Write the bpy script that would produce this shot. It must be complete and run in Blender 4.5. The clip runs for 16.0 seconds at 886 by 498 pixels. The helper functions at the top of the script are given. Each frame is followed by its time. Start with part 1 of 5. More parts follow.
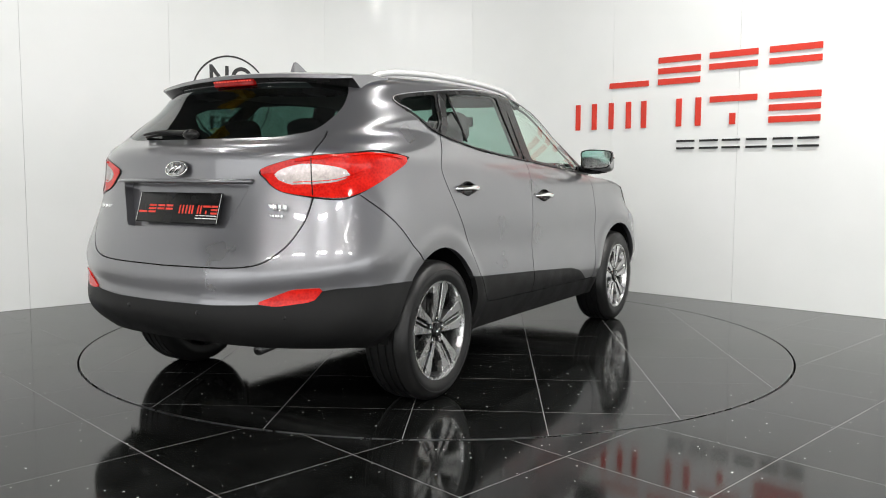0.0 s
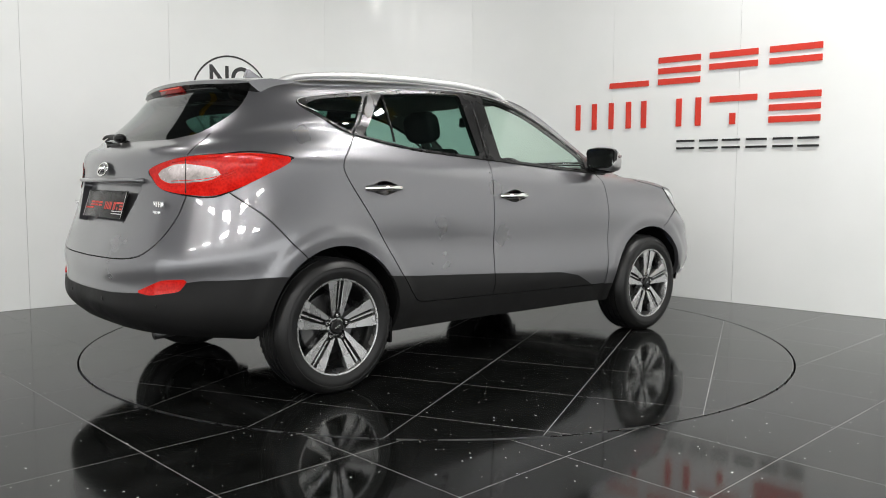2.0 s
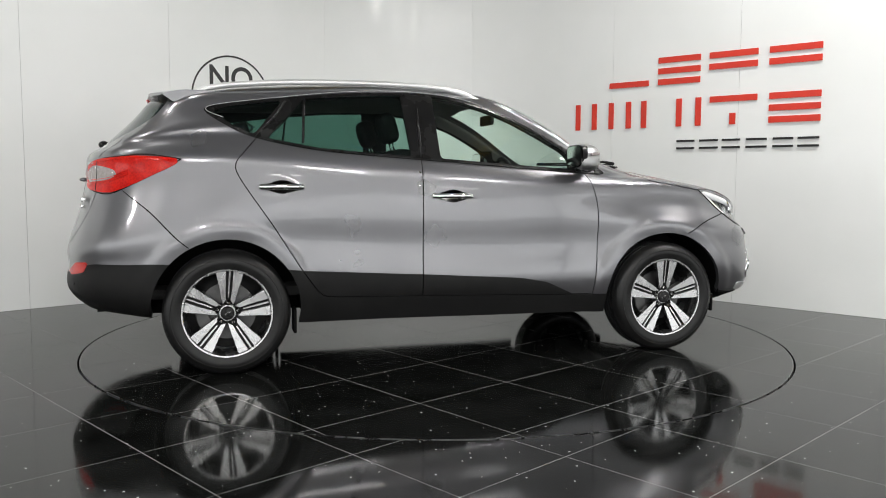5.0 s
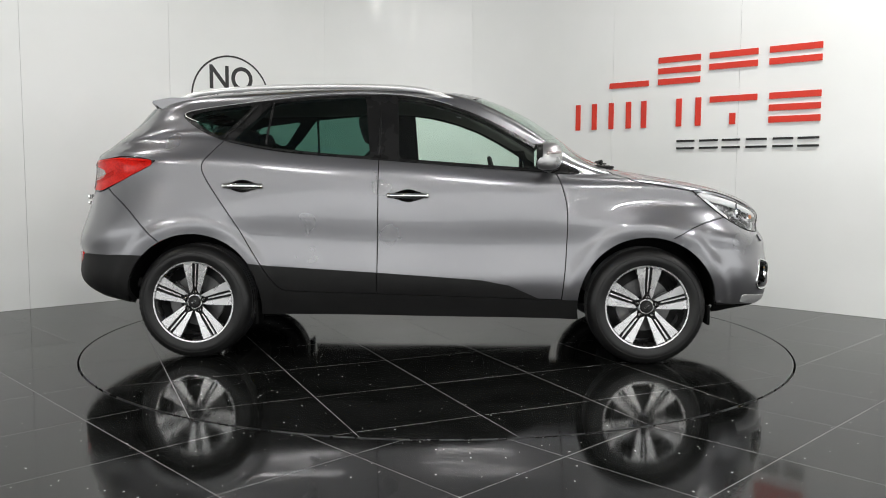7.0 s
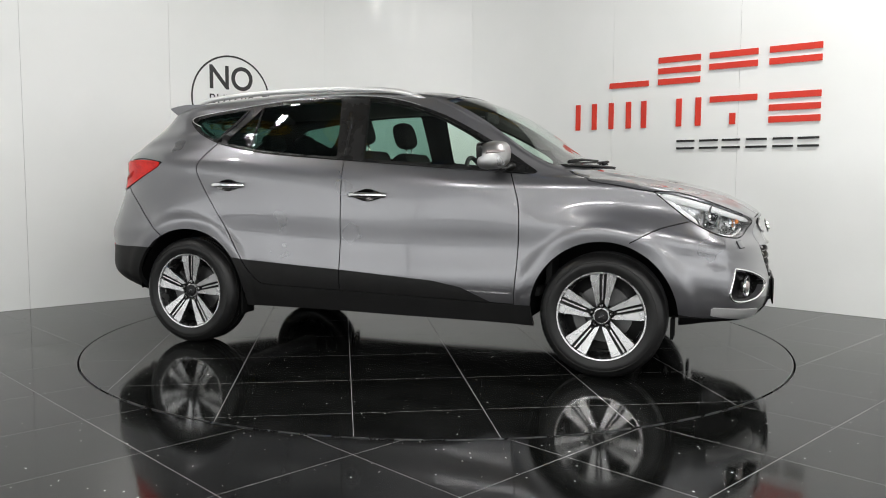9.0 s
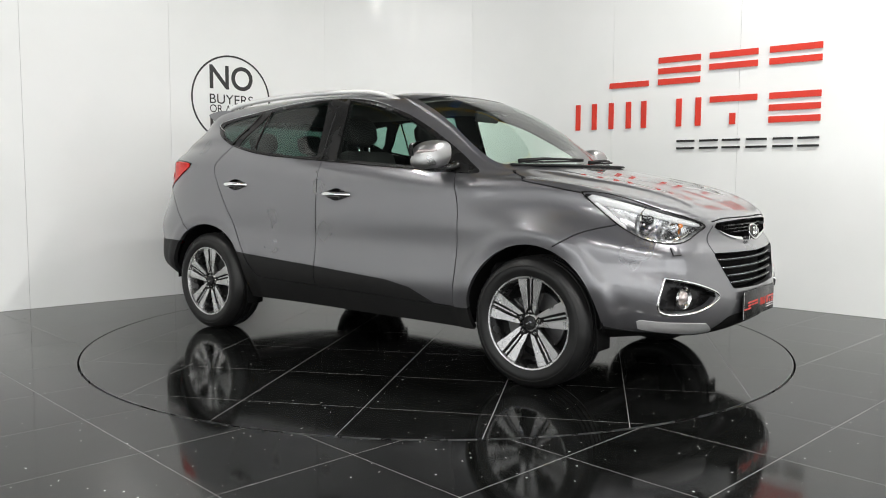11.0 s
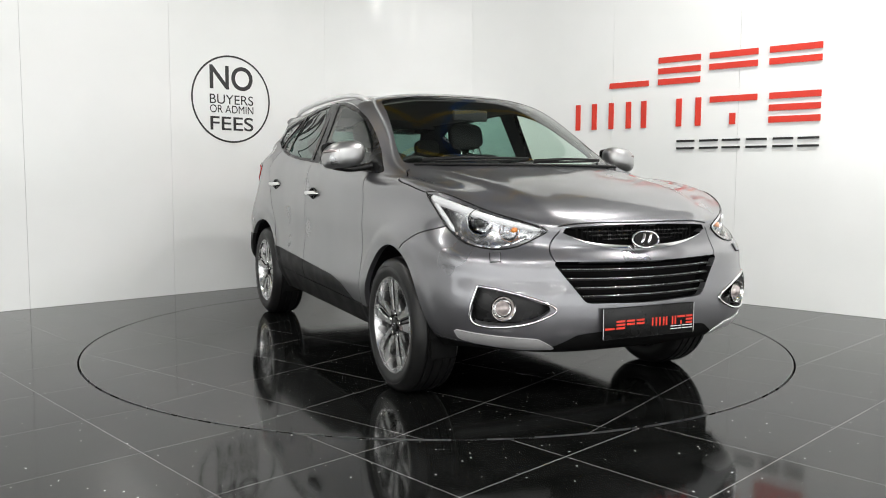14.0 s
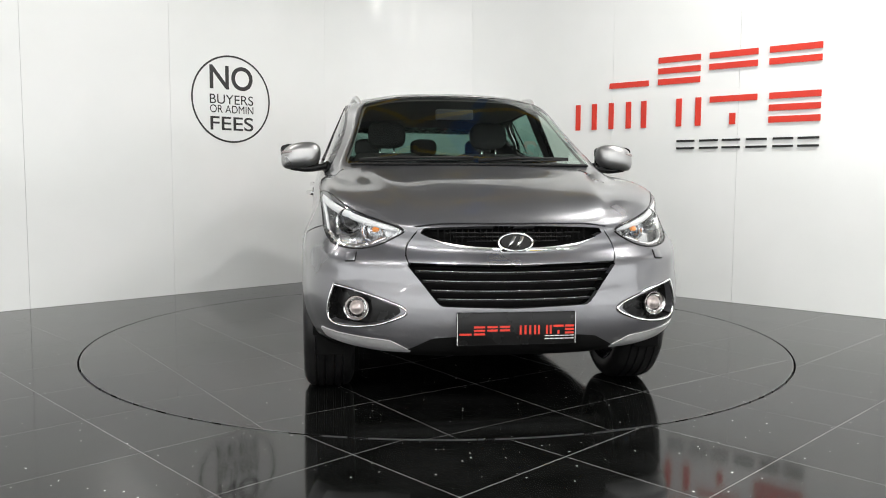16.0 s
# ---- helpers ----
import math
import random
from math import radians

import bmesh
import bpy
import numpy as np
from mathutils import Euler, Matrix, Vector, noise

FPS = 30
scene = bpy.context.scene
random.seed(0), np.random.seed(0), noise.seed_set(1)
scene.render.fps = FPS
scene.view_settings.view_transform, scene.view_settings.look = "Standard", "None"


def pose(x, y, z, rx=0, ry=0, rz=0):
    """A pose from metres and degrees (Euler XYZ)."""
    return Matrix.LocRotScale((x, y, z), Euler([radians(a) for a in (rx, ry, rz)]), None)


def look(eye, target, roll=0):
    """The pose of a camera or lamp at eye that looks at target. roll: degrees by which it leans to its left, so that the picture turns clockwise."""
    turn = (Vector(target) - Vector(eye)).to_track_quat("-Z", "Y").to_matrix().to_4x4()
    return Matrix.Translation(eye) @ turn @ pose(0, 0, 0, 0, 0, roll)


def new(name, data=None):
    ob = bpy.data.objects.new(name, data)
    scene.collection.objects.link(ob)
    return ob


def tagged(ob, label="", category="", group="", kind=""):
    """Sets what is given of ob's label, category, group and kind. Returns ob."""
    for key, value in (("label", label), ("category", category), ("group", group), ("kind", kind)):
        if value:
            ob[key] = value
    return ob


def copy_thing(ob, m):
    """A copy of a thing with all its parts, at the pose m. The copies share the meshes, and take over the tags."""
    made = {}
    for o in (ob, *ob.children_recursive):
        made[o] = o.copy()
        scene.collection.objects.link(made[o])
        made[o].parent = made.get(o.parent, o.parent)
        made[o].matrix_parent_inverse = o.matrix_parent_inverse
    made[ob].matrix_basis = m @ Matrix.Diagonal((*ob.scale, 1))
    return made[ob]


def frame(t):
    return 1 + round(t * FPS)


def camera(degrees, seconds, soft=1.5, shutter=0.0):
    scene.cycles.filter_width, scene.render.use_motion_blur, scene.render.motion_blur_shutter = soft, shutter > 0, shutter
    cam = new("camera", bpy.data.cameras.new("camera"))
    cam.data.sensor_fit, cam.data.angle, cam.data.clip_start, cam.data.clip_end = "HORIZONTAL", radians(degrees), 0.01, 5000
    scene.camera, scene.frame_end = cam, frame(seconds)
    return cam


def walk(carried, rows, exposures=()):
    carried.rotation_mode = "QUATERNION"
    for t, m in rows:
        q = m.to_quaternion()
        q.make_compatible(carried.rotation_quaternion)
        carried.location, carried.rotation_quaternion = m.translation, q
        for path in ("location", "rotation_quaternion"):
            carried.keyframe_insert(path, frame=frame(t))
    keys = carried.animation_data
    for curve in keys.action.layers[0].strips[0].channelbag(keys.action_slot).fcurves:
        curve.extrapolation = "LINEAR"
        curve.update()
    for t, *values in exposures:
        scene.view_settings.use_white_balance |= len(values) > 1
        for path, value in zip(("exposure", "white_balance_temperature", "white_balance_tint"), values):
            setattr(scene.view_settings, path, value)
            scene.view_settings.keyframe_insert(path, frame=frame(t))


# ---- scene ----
# tuned numbers: exposure over time, lamps (x, y, z, length, width, turn, watts), added fill lamps out of view: place,
# aim, width, watts
EXPOSURES = [(0, 0.18), (2, -0.02), (3.5, -0.13), (7, -0.12), (9, -0.08), (12.5, 0.20), (16, 0.21)]
LAMPS = [(-5.43, -2.44, 4.9, 0.4, 0.12, 42, 38.0), (-4.14, -1.28, 4.9, 0.4, 0.12, 42, 38.0), (-2.70, 0.02, 4.9, 0.4, 0.12, 42, 38.0),
         (2.50, -0.28, 4.9, 0.4, 0.12, -42, 110.0), (3.94, -1.58, 4.9, 0.4, 0.12, -42, 110.0), (5.23, -2.74, 4.9, 0.4, 0.12, -42, 110.0),
         (-6.4, -9.4, 5.4, 1.3, 0.3, 0, 215.0), (-3.2, -9.4, 5.4, 1.3, 0.3, 0, 215.0), (0.0, -9.4, 5.4, 1.3, 0.3, 0, 215.0), (3.2, -9.4, 5.4, 1.3, 0.3, 0, 215.0), (6.4, -9.4, 5.4, 1.3, 0.3, 0, 215.0),
         (-3.4, -7.4, 5.0, 1.5, 0.07, 0, 16.0), (0.0, -7.4, 5.0, 1.5, 0.07, 0, 16.0), (3.4, -7.4, 5.0, 1.5, 0.07, 0, 16.0),
         (-6.6, -11.5, 3.15, 1.8, 0.06, 0, 28.0), (-2.2, -11.5, 3.15, 1.8, 0.06, 0, 28.0), (2.2, -11.5, 3.15, 1.8, 0.06, 0, 28.0), (6.6, -11.5, 3.15, 1.8, 0.06, 0, 28.0)]
FILL_LAMPS = [((0.0, -11.8), (0.0, 0.0), 19.6, 285.0), ((9.8, -8.5), (0.0, -8.5), 6.4, 105.0), ((-9.8, -8.5), (0.0, -8.5), 6.4, 95.0)]
SECONDS = 16.0
cam = camera(57.38, SECONDS, soft=1.0)
EYE = (0.0, -5.4955, 1.0741)
CAM_POSE = look(EYE, (0.0311, -0.5148, 0.6339), 0.286)
walk(cam, [(0.0, CAM_POSE), (SECONDS, CAM_POSE)], exposures=EXPOSURES)


def turn_angle(t):
    """Degrees by which the turntable stands at t seconds; it turns clockwise, seen from above."""
    return 61.416 - 8.837 * t


# ---- world and light ----
world = bpy.data.worlds.new("hall_air")
scene.world = world
world.use_nodes = True
world.node_tree.nodes["Background"].inputs[0].default_value = (0.9, 0.95, 1.0, 1)
world.node_tree.nodes["Background"].inputs[1].default_value = 0.0


# ---- materials ----
class Nodes:
    """A small helper round one node material."""

    def __init__(self, name):
        self.mat = bpy.data.materials.new(name)
        self.mat.use_nodes = True
        self.tree = self.mat.node_tree
        self.bsdf = self.tree.nodes["Principled BSDF"]
        self.out = self.tree.nodes["Material Output"]

    def add(self, kind, **props):
        n = self.tree.nodes.new(kind)
        for k, v in props.items():
            if k == "ins":
                for key, val in v.items():
                    n.inputs[key].default_value = val
            elif k == "operation":
                n.operation = v
            elif k == "feature":
                n.feature = v
            elif k == "blend":
                n.blend_type = v
            elif k == "data_type":
                n.data_type = v
        return n

    def link(self, a, b):
        self.tree.links.new(a, b)

    def coords(self, which="Object"):
        return self.add("ShaderNodeTexCoord").outputs[which]

    def noise(self, scale, detail=3.0, rough=0.5, which="Object"):
        n = self.add("ShaderNodeTexNoise", ins={"Scale": scale, "Detail": detail, "Roughness": rough})
        self.link(self.coords(which), n.inputs["Vector"])
        return n.outputs["Fac"]

    def ramp(self, src, p0, c0, p1, c1):
        r = self.add("ShaderNodeValToRGB")
        e = r.color_ramp.elements
        e[0].position, e[0].color = p0, (*c0, 1) if len(c0) == 3 else c0
        e[1].position, e[1].color = p1, (*c1, 1) if len(c1) == 3 else c1
        self.link(src, r.inputs[0])
        return r.outputs[0]

    def bump(self, src, strength, distance=0.001):
        b = self.add("ShaderNodeBump", ins={"Strength": strength, "Distance": distance})
        self.link(src, b.inputs["Height"])
        self.link(b.outputs[0], self.bsdf.inputs["Normal"])
        return b


def g3(v):
    return (v, v, v) if not isinstance(v, tuple) else v


def surface(name, color, rough, metal=0.0, coat=0.0, vary=0.12, scale=9.0, grain=140.0, bump=0.1, spec=0.5, rough_vary=0.08):
    """A plain material with a fine grain, slow stains and a light relief."""
    m = Nodes(name)
    c = g3(color)
    slow = m.noise(scale, 4.0)
    fine = m.noise(grain, 2.0)
    mixed = m.add("ShaderNodeMath", operation="MULTIPLY_ADD", ins={1: 0.35})
    m.link(fine, mixed.inputs[0])
    m.link(slow, mixed.inputs[2])
    lo = tuple(x * (1 - vary) for x in c)
    hi = tuple(min(1, x * (1 + vary)) for x in c)
    m.link(m.ramp(mixed.outputs[0], 0.45, lo, 0.9, hi), m.bsdf.inputs["Base Color"])
    r = m.add("ShaderNodeMapRange", ins={1: 0.3, 2: 0.7, 3: max(0.02, rough - rough_vary), 4: min(1, rough + rough_vary)})
    m.link(slow, r.inputs[0])
    m.link(r.outputs[0], m.bsdf.inputs["Roughness"])
    m.bsdf.inputs["Metallic"].default_value = metal
    m.bsdf.inputs["Coat Weight"].default_value = coat
    m.bsdf.inputs["Coat Roughness"].default_value = 0.015
    m.bsdf.inputs["Specular IOR Level"].default_value = spec
    if bump:
        m.bump(fine, bump, 0.0006)
    return m.mat


def paint_material():
    m = Nodes("metallic_grey_paint")
    flake = m.add("ShaderNodeTexVoronoi", ins={"Scale": 900.0})
    m.link(m.coords(), flake.inputs["Vector"])
    lum = m.add("ShaderNodeSeparateColor")
    m.link(flake.outputs["Color"], lum.inputs[0])
    m.link(m.ramp(lum.outputs[0], 0.0, (0.158, 0.158, 0.167), 1.0, (0.170, 0.170, 0.179)), m.bsdf.inputs["Base Color"])
    m.bsdf.inputs["Metallic"].default_value = 0.72
    rough = m.add("ShaderNodeMapRange", ins={1: 0.3, 2: 0.7, 3: 0.27, 4: 0.33})
    m.link(m.noise(3.0), rough.inputs[0])
    m.link(rough.outputs[0], m.bsdf.inputs["Roughness"])
    m.bsdf.inputs["Coat Weight"].default_value = 1.0
    m.bsdf.inputs["Coat Roughness"].default_value = 0.015
    m.bsdf.inputs["Coat IOR"].default_value = 1.5
    return m.mat


def glass_material(name, tint, gloss=1.0, rough=0.0):
    m = Nodes(name)
    m.tree.nodes.remove(m.bsdf)
    clear = m.add("ShaderNodeBsdfTransparent", ins={"Color": (*tint, 1)})
    shine = m.add("ShaderNodeBsdfGlossy", ins={"Color": (1, 1, 1, 1), "Roughness": rough})
    face = m.add("ShaderNodeLayerWeight", ins={"Blend": 0.5})
    fres = m.add("ShaderNodeMath", operation="POWER", ins={1: 5.0})
    m.link(face.outputs["Facing"], fres.inputs[0])
    smear = m.add("ShaderNodeMath", operation="MULTIPLY_ADD", ins={1: gloss, 2: 0.034})
    m.link(fres.outputs[0], smear.inputs[0])
    mix = m.add("ShaderNodeMixShader")
    m.link(smear.outputs[0], mix.inputs[0])
    m.link(clear.outputs[0], mix.inputs[1])
    m.link(shine.outputs[0], mix.inputs[2])
    m.link(mix.outputs[0], m.out.inputs["Surface"])
    return m.mat


def lens_material(name, deep, bright):
    """Coloured lamp plastic with a fine moulded pattern under a glossy skin."""
    m = Nodes(name)
    cells = m.add("ShaderNodeTexVoronoi", ins={"Scale": 85.0})
    m.link(m.coords(), cells.inputs["Vector"])
    slow = m.noise(14.0, 3.0)
    both = m.add("ShaderNodeMath", operation="MULTIPLY_ADD", ins={1: 0.55})
    m.link(cells.outputs["Distance"], both.inputs[0])
    m.link(slow, both.inputs[2])
    m.link(m.ramp(both.outputs[0], 0.45, deep, 0.95, bright), m.bsdf.inputs["Base Color"])
    m.bsdf.inputs["Roughness"].default_value = 0.06
    m.bsdf.inputs["Specular IOR Level"].default_value = 0.28
    return m.mat


def tile_material():
    """Polished black stone with bright chips, faint scuffs and slight waves."""
    m = Nodes("polished_black_stone")
    info = m.add("ShaderNodeObjectInfo")
    geo = m.add("ShaderNodeTexCoord").outputs["Object"]
    shift = m.add("ShaderNodeVectorMath", operation="ADD")
    m.link(geo, shift.inputs[0])
    spread = m.add("ShaderNodeMath", operation="MULTIPLY", ins={1: 37.0})
    m.link(info.outputs["Random"], spread.inputs[0])
    m.link(spread.outputs[0], shift.inputs[1])
    chips = m.add("ShaderNodeTexVoronoi", ins={"Scale": 30.0})
    m.link(shift.outputs[0], chips.inputs["Vector"])
    pick = m.add("ShaderNodeSeparateColor")
    m.link(chips.outputs["Color"], pick.inputs[0])
    size = m.add("ShaderNodeMath", operation="MULTIPLY_ADD", ins={1: 0.30, 2: -0.175})
    m.link(pick.outputs[0], size.inputs[0])
    near = m.add("ShaderNodeMath", operation="LESS_THAN")
    m.link(chips.outputs["Distance"], near.inputs[0])
    m.link(size.outputs[0], near.inputs[1])
    cloud = m.add("ShaderNodeTexNoise", ins={"Scale": 5.0, "Detail": 5.0})
    m.link(shift.outputs[0], cloud.inputs["Vector"])
    base = m.ramp(cloud.outputs["Fac"], 0.3, (0.003, 0.0033, 0.003), 0.75, (0.009, 0.0093, 0.009))
    mix = m.add("ShaderNodeMix", data_type="RGBA")
    m.link(near.outputs[0], mix.inputs[0])
    m.link(base, mix.inputs[6])
    mix.inputs[7].default_value = (0.85, 0.87, 0.85, 1)
    m.link(mix.outputs[2], m.bsdf.inputs["Base Color"])
    scuff = m.add("ShaderNodeTexNoise", ins={"Scale": 2.2, "Detail": 8.0, "Roughness": 0.65})
    m.link(shift.outputs[0], scuff.inputs["Vector"])
    r = m.add("ShaderNodeMapRange", ins={1: 0.35, 2: 0.75, 3: 0.055, 4: 0.12})
    m.link(scuff.outputs["Fac"], r.inputs[0])
    m.link(r.outputs[0], m.bsdf.inputs["Roughness"])
    m.bsdf.inputs["Specular IOR Level"].default_value = FLOOR_SPEC
    m.bsdf.inputs["IOR"].default_value = 1.45
    wave = m.add("ShaderNodeTexNoise", ins={"Scale": 1.6, "Detail": 2.0})
    m.link(shift.outputs[0], wave.inputs["Vector"])
    m.bump(wave.outputs["Fac"], 0.04, 0.01)
    return m.mat


def wall_material():
    m = Nodes("gloss_white_panel")
    cloud = m.noise(1.3, 4.0)
    m.link(m.ramp(cloud, 0.3, (0.76, 0.775, 0.76), 0.7, (0.80, 0.81, 0.80)), m.bsdf.inputs["Base Color"])
    m.bsdf.inputs["Roughness"].default_value = 0.17
    m.bsdf.inputs["Specular IOR Level"].default_value = 0.36
    m.bump(m.noise(2.5, 2.0), 0.05, 0.01)
    return m.mat


FLOOR_SPEC = 0.36
PAINT = paint_material()
BLACK_PLASTIC = surface("grained_black_plastic", 0.014, 0.5, grain=600, bump=0.25, spec=0.13)
# real black trim; also the shade under the spoiler and behind the handles
GLOSS_BLACK = surface("gloss_black_trim_and_shade", 0.008, 0.26, spec=0.24, bump=0.0)
MIRROR_CAP = surface("bright_cap_silver", 0.36, 0.34, metal=0.9, vary=0.03, bump=0.0)
LAMP_SILVER = surface("lamp_housing_silver", 0.42, 0.22, metal=0.9, vary=0.3, scale=50, bump=0.0)
SHADOW_GAP = surface("dark_gap", 0.006, 0.8, bump=0.0, spec=0.04)
RUBBER = surface("tyre_rubber", 0.008, 0.38, vary=0.25, grain=220, bump=0.3, spec=0.3)
CHROME = surface("chrome", 0.82, 0.06, metal=1.0, vary=0.02, bump=0.0, rough_vary=0.02)
SATIN = surface("satin_silver", 0.72, 0.38, metal=0.65, vary=0.05, bump=0.05)
ALLOY = surface("machined_alloy", 0.54, 0.26, metal=1.0, vary=0.05, grain=400, bump=0.05)
DARK_ALLOY = surface("dark_painted_alloy", 0.010, 0.35, spec=0.15, bump=0.05)
IRON = surface("brake_iron", 0.10, 0.45, metal=0.8, vary=0.3)
GLASS = glass_material("green_tinted_glass", (0.84, 0.95, 0.89))
REAR_TINT = glass_material("deep_tinted_glass", (0.13, 0.21, 0.19))
PRIVACY = glass_material("dark_tinted_glass", (0.26, 0.42, 0.37))
CLEAR = glass_material("clear_lens", (0.93, 0.94, 0.95))
RED_LENS = lens_material("red_lens", (0.40, 0.003, 0.002), (0.62, 0.012, 0.006))
DEEP_RED = lens_material("deep_red_lens", (0.10, 0.002, 0.002), (0.26, 0.006, 0.005))
PALE_LENS = surface("pale_lens", (0.42, 0.37, 0.36), 0.2, metal=0.6, spec=0.5, vary=0.2, scale=60, bump=0.0)
AMBER = surface("amber_bulb", (0.75, 0.24, 0.04), 0.25, coat=0.5, vary=0.1)
CLOTH = surface("dark_seat_cloth", 0.026, 0.85, vary=0.3, grain=500, bump=0.4, spec=0.12)
DASH = surface("soft_dash_plastic", 0.020, 0.6, grain=500, bump=0.3, spec=0.15)
BEIGE = surface("grey_pillar_trim", (0.16, 0.155, 0.145), 0.75, grain=400)
STEEL_RIM = surface("steel_edging", 0.35, 0.3, metal=1.0, vary=0.15)
GROUT = surface("pale_joint", 0.30, 0.6, vary=0.2, scale=3, bump=0.0)
WALL = wall_material()
TILE = tile_material()
SIGN_RED = surface("red_acrylic", (0.62, 0.030, 0.012), 0.40, vary=0.04, bump=0.0)
SIGN_BLACK = surface("black_vinyl", 0.012, 0.35, bump=0.0)
SIGN_WHITE = surface("white_print", 0.8, 0.4, bump=0.0)
PLATE_BLACK = surface("plate_black", 0.007, 0.25, spec=0.2, bump=0.0)
ROOF_SHEET = surface("pale_roof_sheet", 0.28, 0.8, vary=0.25)
HALL_GREY = surface("hall_cladding", (0.66, 0.67, 0.66), 0.6, vary=0.08)
FITTING = surface("lamp_housing", 0.5, 0.5)
YELLOW = surface("yellow_beam_paint", (0.7, 0.45, 0.03), 0.4)
BLUE = surface("blue_post_paint", (0.03, 0.13, 0.45), 0.4)


# ---- mesh helpers ----
class Verts(list):
    """Vertices that know their smooth normals (zero: worked out from the faces)."""
    normals = None


def mesh_of(name, verts, faces, material, smooth=True):
    me = bpy.data.meshes.new(name)
    me.from_pydata([tuple(v) for v in verts], [], [tuple(f) for f in faces])
    me.materials.append(material)
    if smooth:
        me.shade_smooth()
    me.update()
    if isinstance(verts, Verts) and verts.normals is not None:
        me.normals_split_custom_set_from_vertices(verts.normals)
    return me


def put(name, verts, faces, material, parent=None, label="", smooth=True, sharp=None):
    me = mesh_of(name, verts, faces, material, smooth)
    if sharp is not None and smooth and not isinstance(verts, Verts):
        me.set_sharp_from_angle(angle=radians(sharp))
    ob = new(name, me)
    if parent is not None:
        ob.parent = parent
    return tagged(ob, label)


def part(name, bm, material, parent=None, label="", smooth=True, sharp=35):
    me = bpy.data.meshes.new(name)
    bmesh.ops.recalc_face_normals(bm, faces=bm.faces)
    bm.to_mesh(me)
    bm.free()
    me.materials.append(material)
    if smooth:
        me.shade_smooth()
        me.set_sharp_from_angle(angle=radians(sharp))
    ob = new(name, me)
    if parent is not None:
        ob.parent = parent
    return tagged(ob, label)


def box_bm(lo, hi, bevel=0.0, bm=None):
    bm = bm or bmesh.new()
    made = bmesh.ops.create_cube(bm, size=1.0)["verts"]
    for v in made:
        v.co = Vector([(a + b) / 2 + c * (b - a) for a, b, c in zip(lo, hi, v.co)])
    if bevel:
        edges = {e for v in made for e in v.link_edges}
        bmesh.ops.bevel(bm, geom=list(edges), offset=bevel, segments=2, affect="EDGES", profile=0.5)
    return bm


def lathe(profile, steps, axis="y", closed=False):
    """Vertices and faces of a profile of (radius, along) turned round an axis."""
    vs, fs, n = [], [], len(profile)
    for i in range(steps):
        a = 2 * math.pi * i / steps
        for r, s in profile:
            c = (r * math.cos(a), s, r * math.sin(a))
            vs.append(c if axis == "y" else (c[0], c[2], s) if axis == "z" else (s, c[0], c[2]))
    for i in range(steps):
        j = (i + 1) % steps
        for k in range(n if closed else n - 1):
            l = (k + 1) % n
            fs.append((i * n + k, j * n + k, j * n + l, i * n + l))
    return vs, fs


def tube(points, radius, steps=8, squash=(1, 1)):
    """A round bar along points; radius may be one number or one per point."""
    pts = [Vector(p) for p in points]
    rad = radius if isinstance(radius, (list, tuple)) else [radius] * len(pts)
    vs, fs = [], []
    ref = Vector((0, 0, 1))
    for i, p in enumerate(pts):
        d = (pts[min(i + 1, len(pts) - 1)] - pts[max(i - 1, 0)]).normalized()
        side = d.cross(ref)
        side = side.normalized() if side.length > 1e-4 else Vector((0, 1, 0))
        up = side.cross(d)
        for k in range(steps):
            a = 2 * math.pi * k / steps
            vs.append(p + rad[i] * (math.cos(a) * side * squash[0] + math.sin(a) * up * squash[1]))
    for i in range(len(pts) - 1):
        for k in range(steps):
            l = (k + 1) % steps
            fs.append((i * steps + k, i * steps + l, (i + 1) * steps + l, (i + 1) * steps + k))
    fs.append(tuple(range(steps))[::-1])
    fs.append(tuple((len(pts) - 1) * steps + k for k in range(steps)))
    return vs, fs


def smooth_line(ctrl, per=8, closed=False):
    """A soft curve through control points of any dimension."""
    p = np.array(ctrl, float)
    n = len(p)
    out = []
    for i in range(n if closed else n - 1):
        a, b = p[i], p[(i + 1) % n]
        if closed:
            z, c = p[i - 1], p[(i + 2) % n]
        else:
            z, c = (p[i - 1] if i else 2 * a - b), (p[i + 2] if i + 2 < n else 2 * b - a)
        for k in range(per):
            t = k / per
            out.append(0.5 * (2 * a + (b - z) * t + (2 * z - 5 * a + 4 * b - c) * t * t + (3 * a - z - 3 * b + c) * t ** 3))
    if not closed:
        out.append(p[-1])
    return np.array(out)


def rounded(ctrl, r, steps=5):
    """A closed outline with its corners rounded."""
    p = np.array(ctrl, float)
    out = []
    for i in range(len(p)):
        a, b, c = p[i - 1], p[i], p[(i + 1) % len(p)]
        d0, d1 = a - b, c - b
        l0, l1 = np.hypot(*d0), np.hypot(*d1)
        k = min(r, 0.45 * l0, 0.45 * l1)
        s, e = b + d0 / l0 * k, b + d1 / l1 * k
        for j in range(steps + 1):
            t = j / steps
            out.append((1 - t) ** 2 * s + 2 * t * (1 - t) * b + t * t * e)
    return np.array(out)


def segment_distance(q, line, closed):
    """Distance of 2D points q to a line of points."""
    a = line if closed else line[:-1]
    b = np.roll(line, -1, axis=0) if closed else line[1:]
    best = np.full(len(q), 1e9)
    for s, e in zip(a, b):
        d = e - s
        t = np.clip(((q - s) @ d) / max(d @ d, 1e-12), 0, 1)
        best = np.minimum(best, np.hypot(*(q - s - t[:, None] * d).T))
    return best


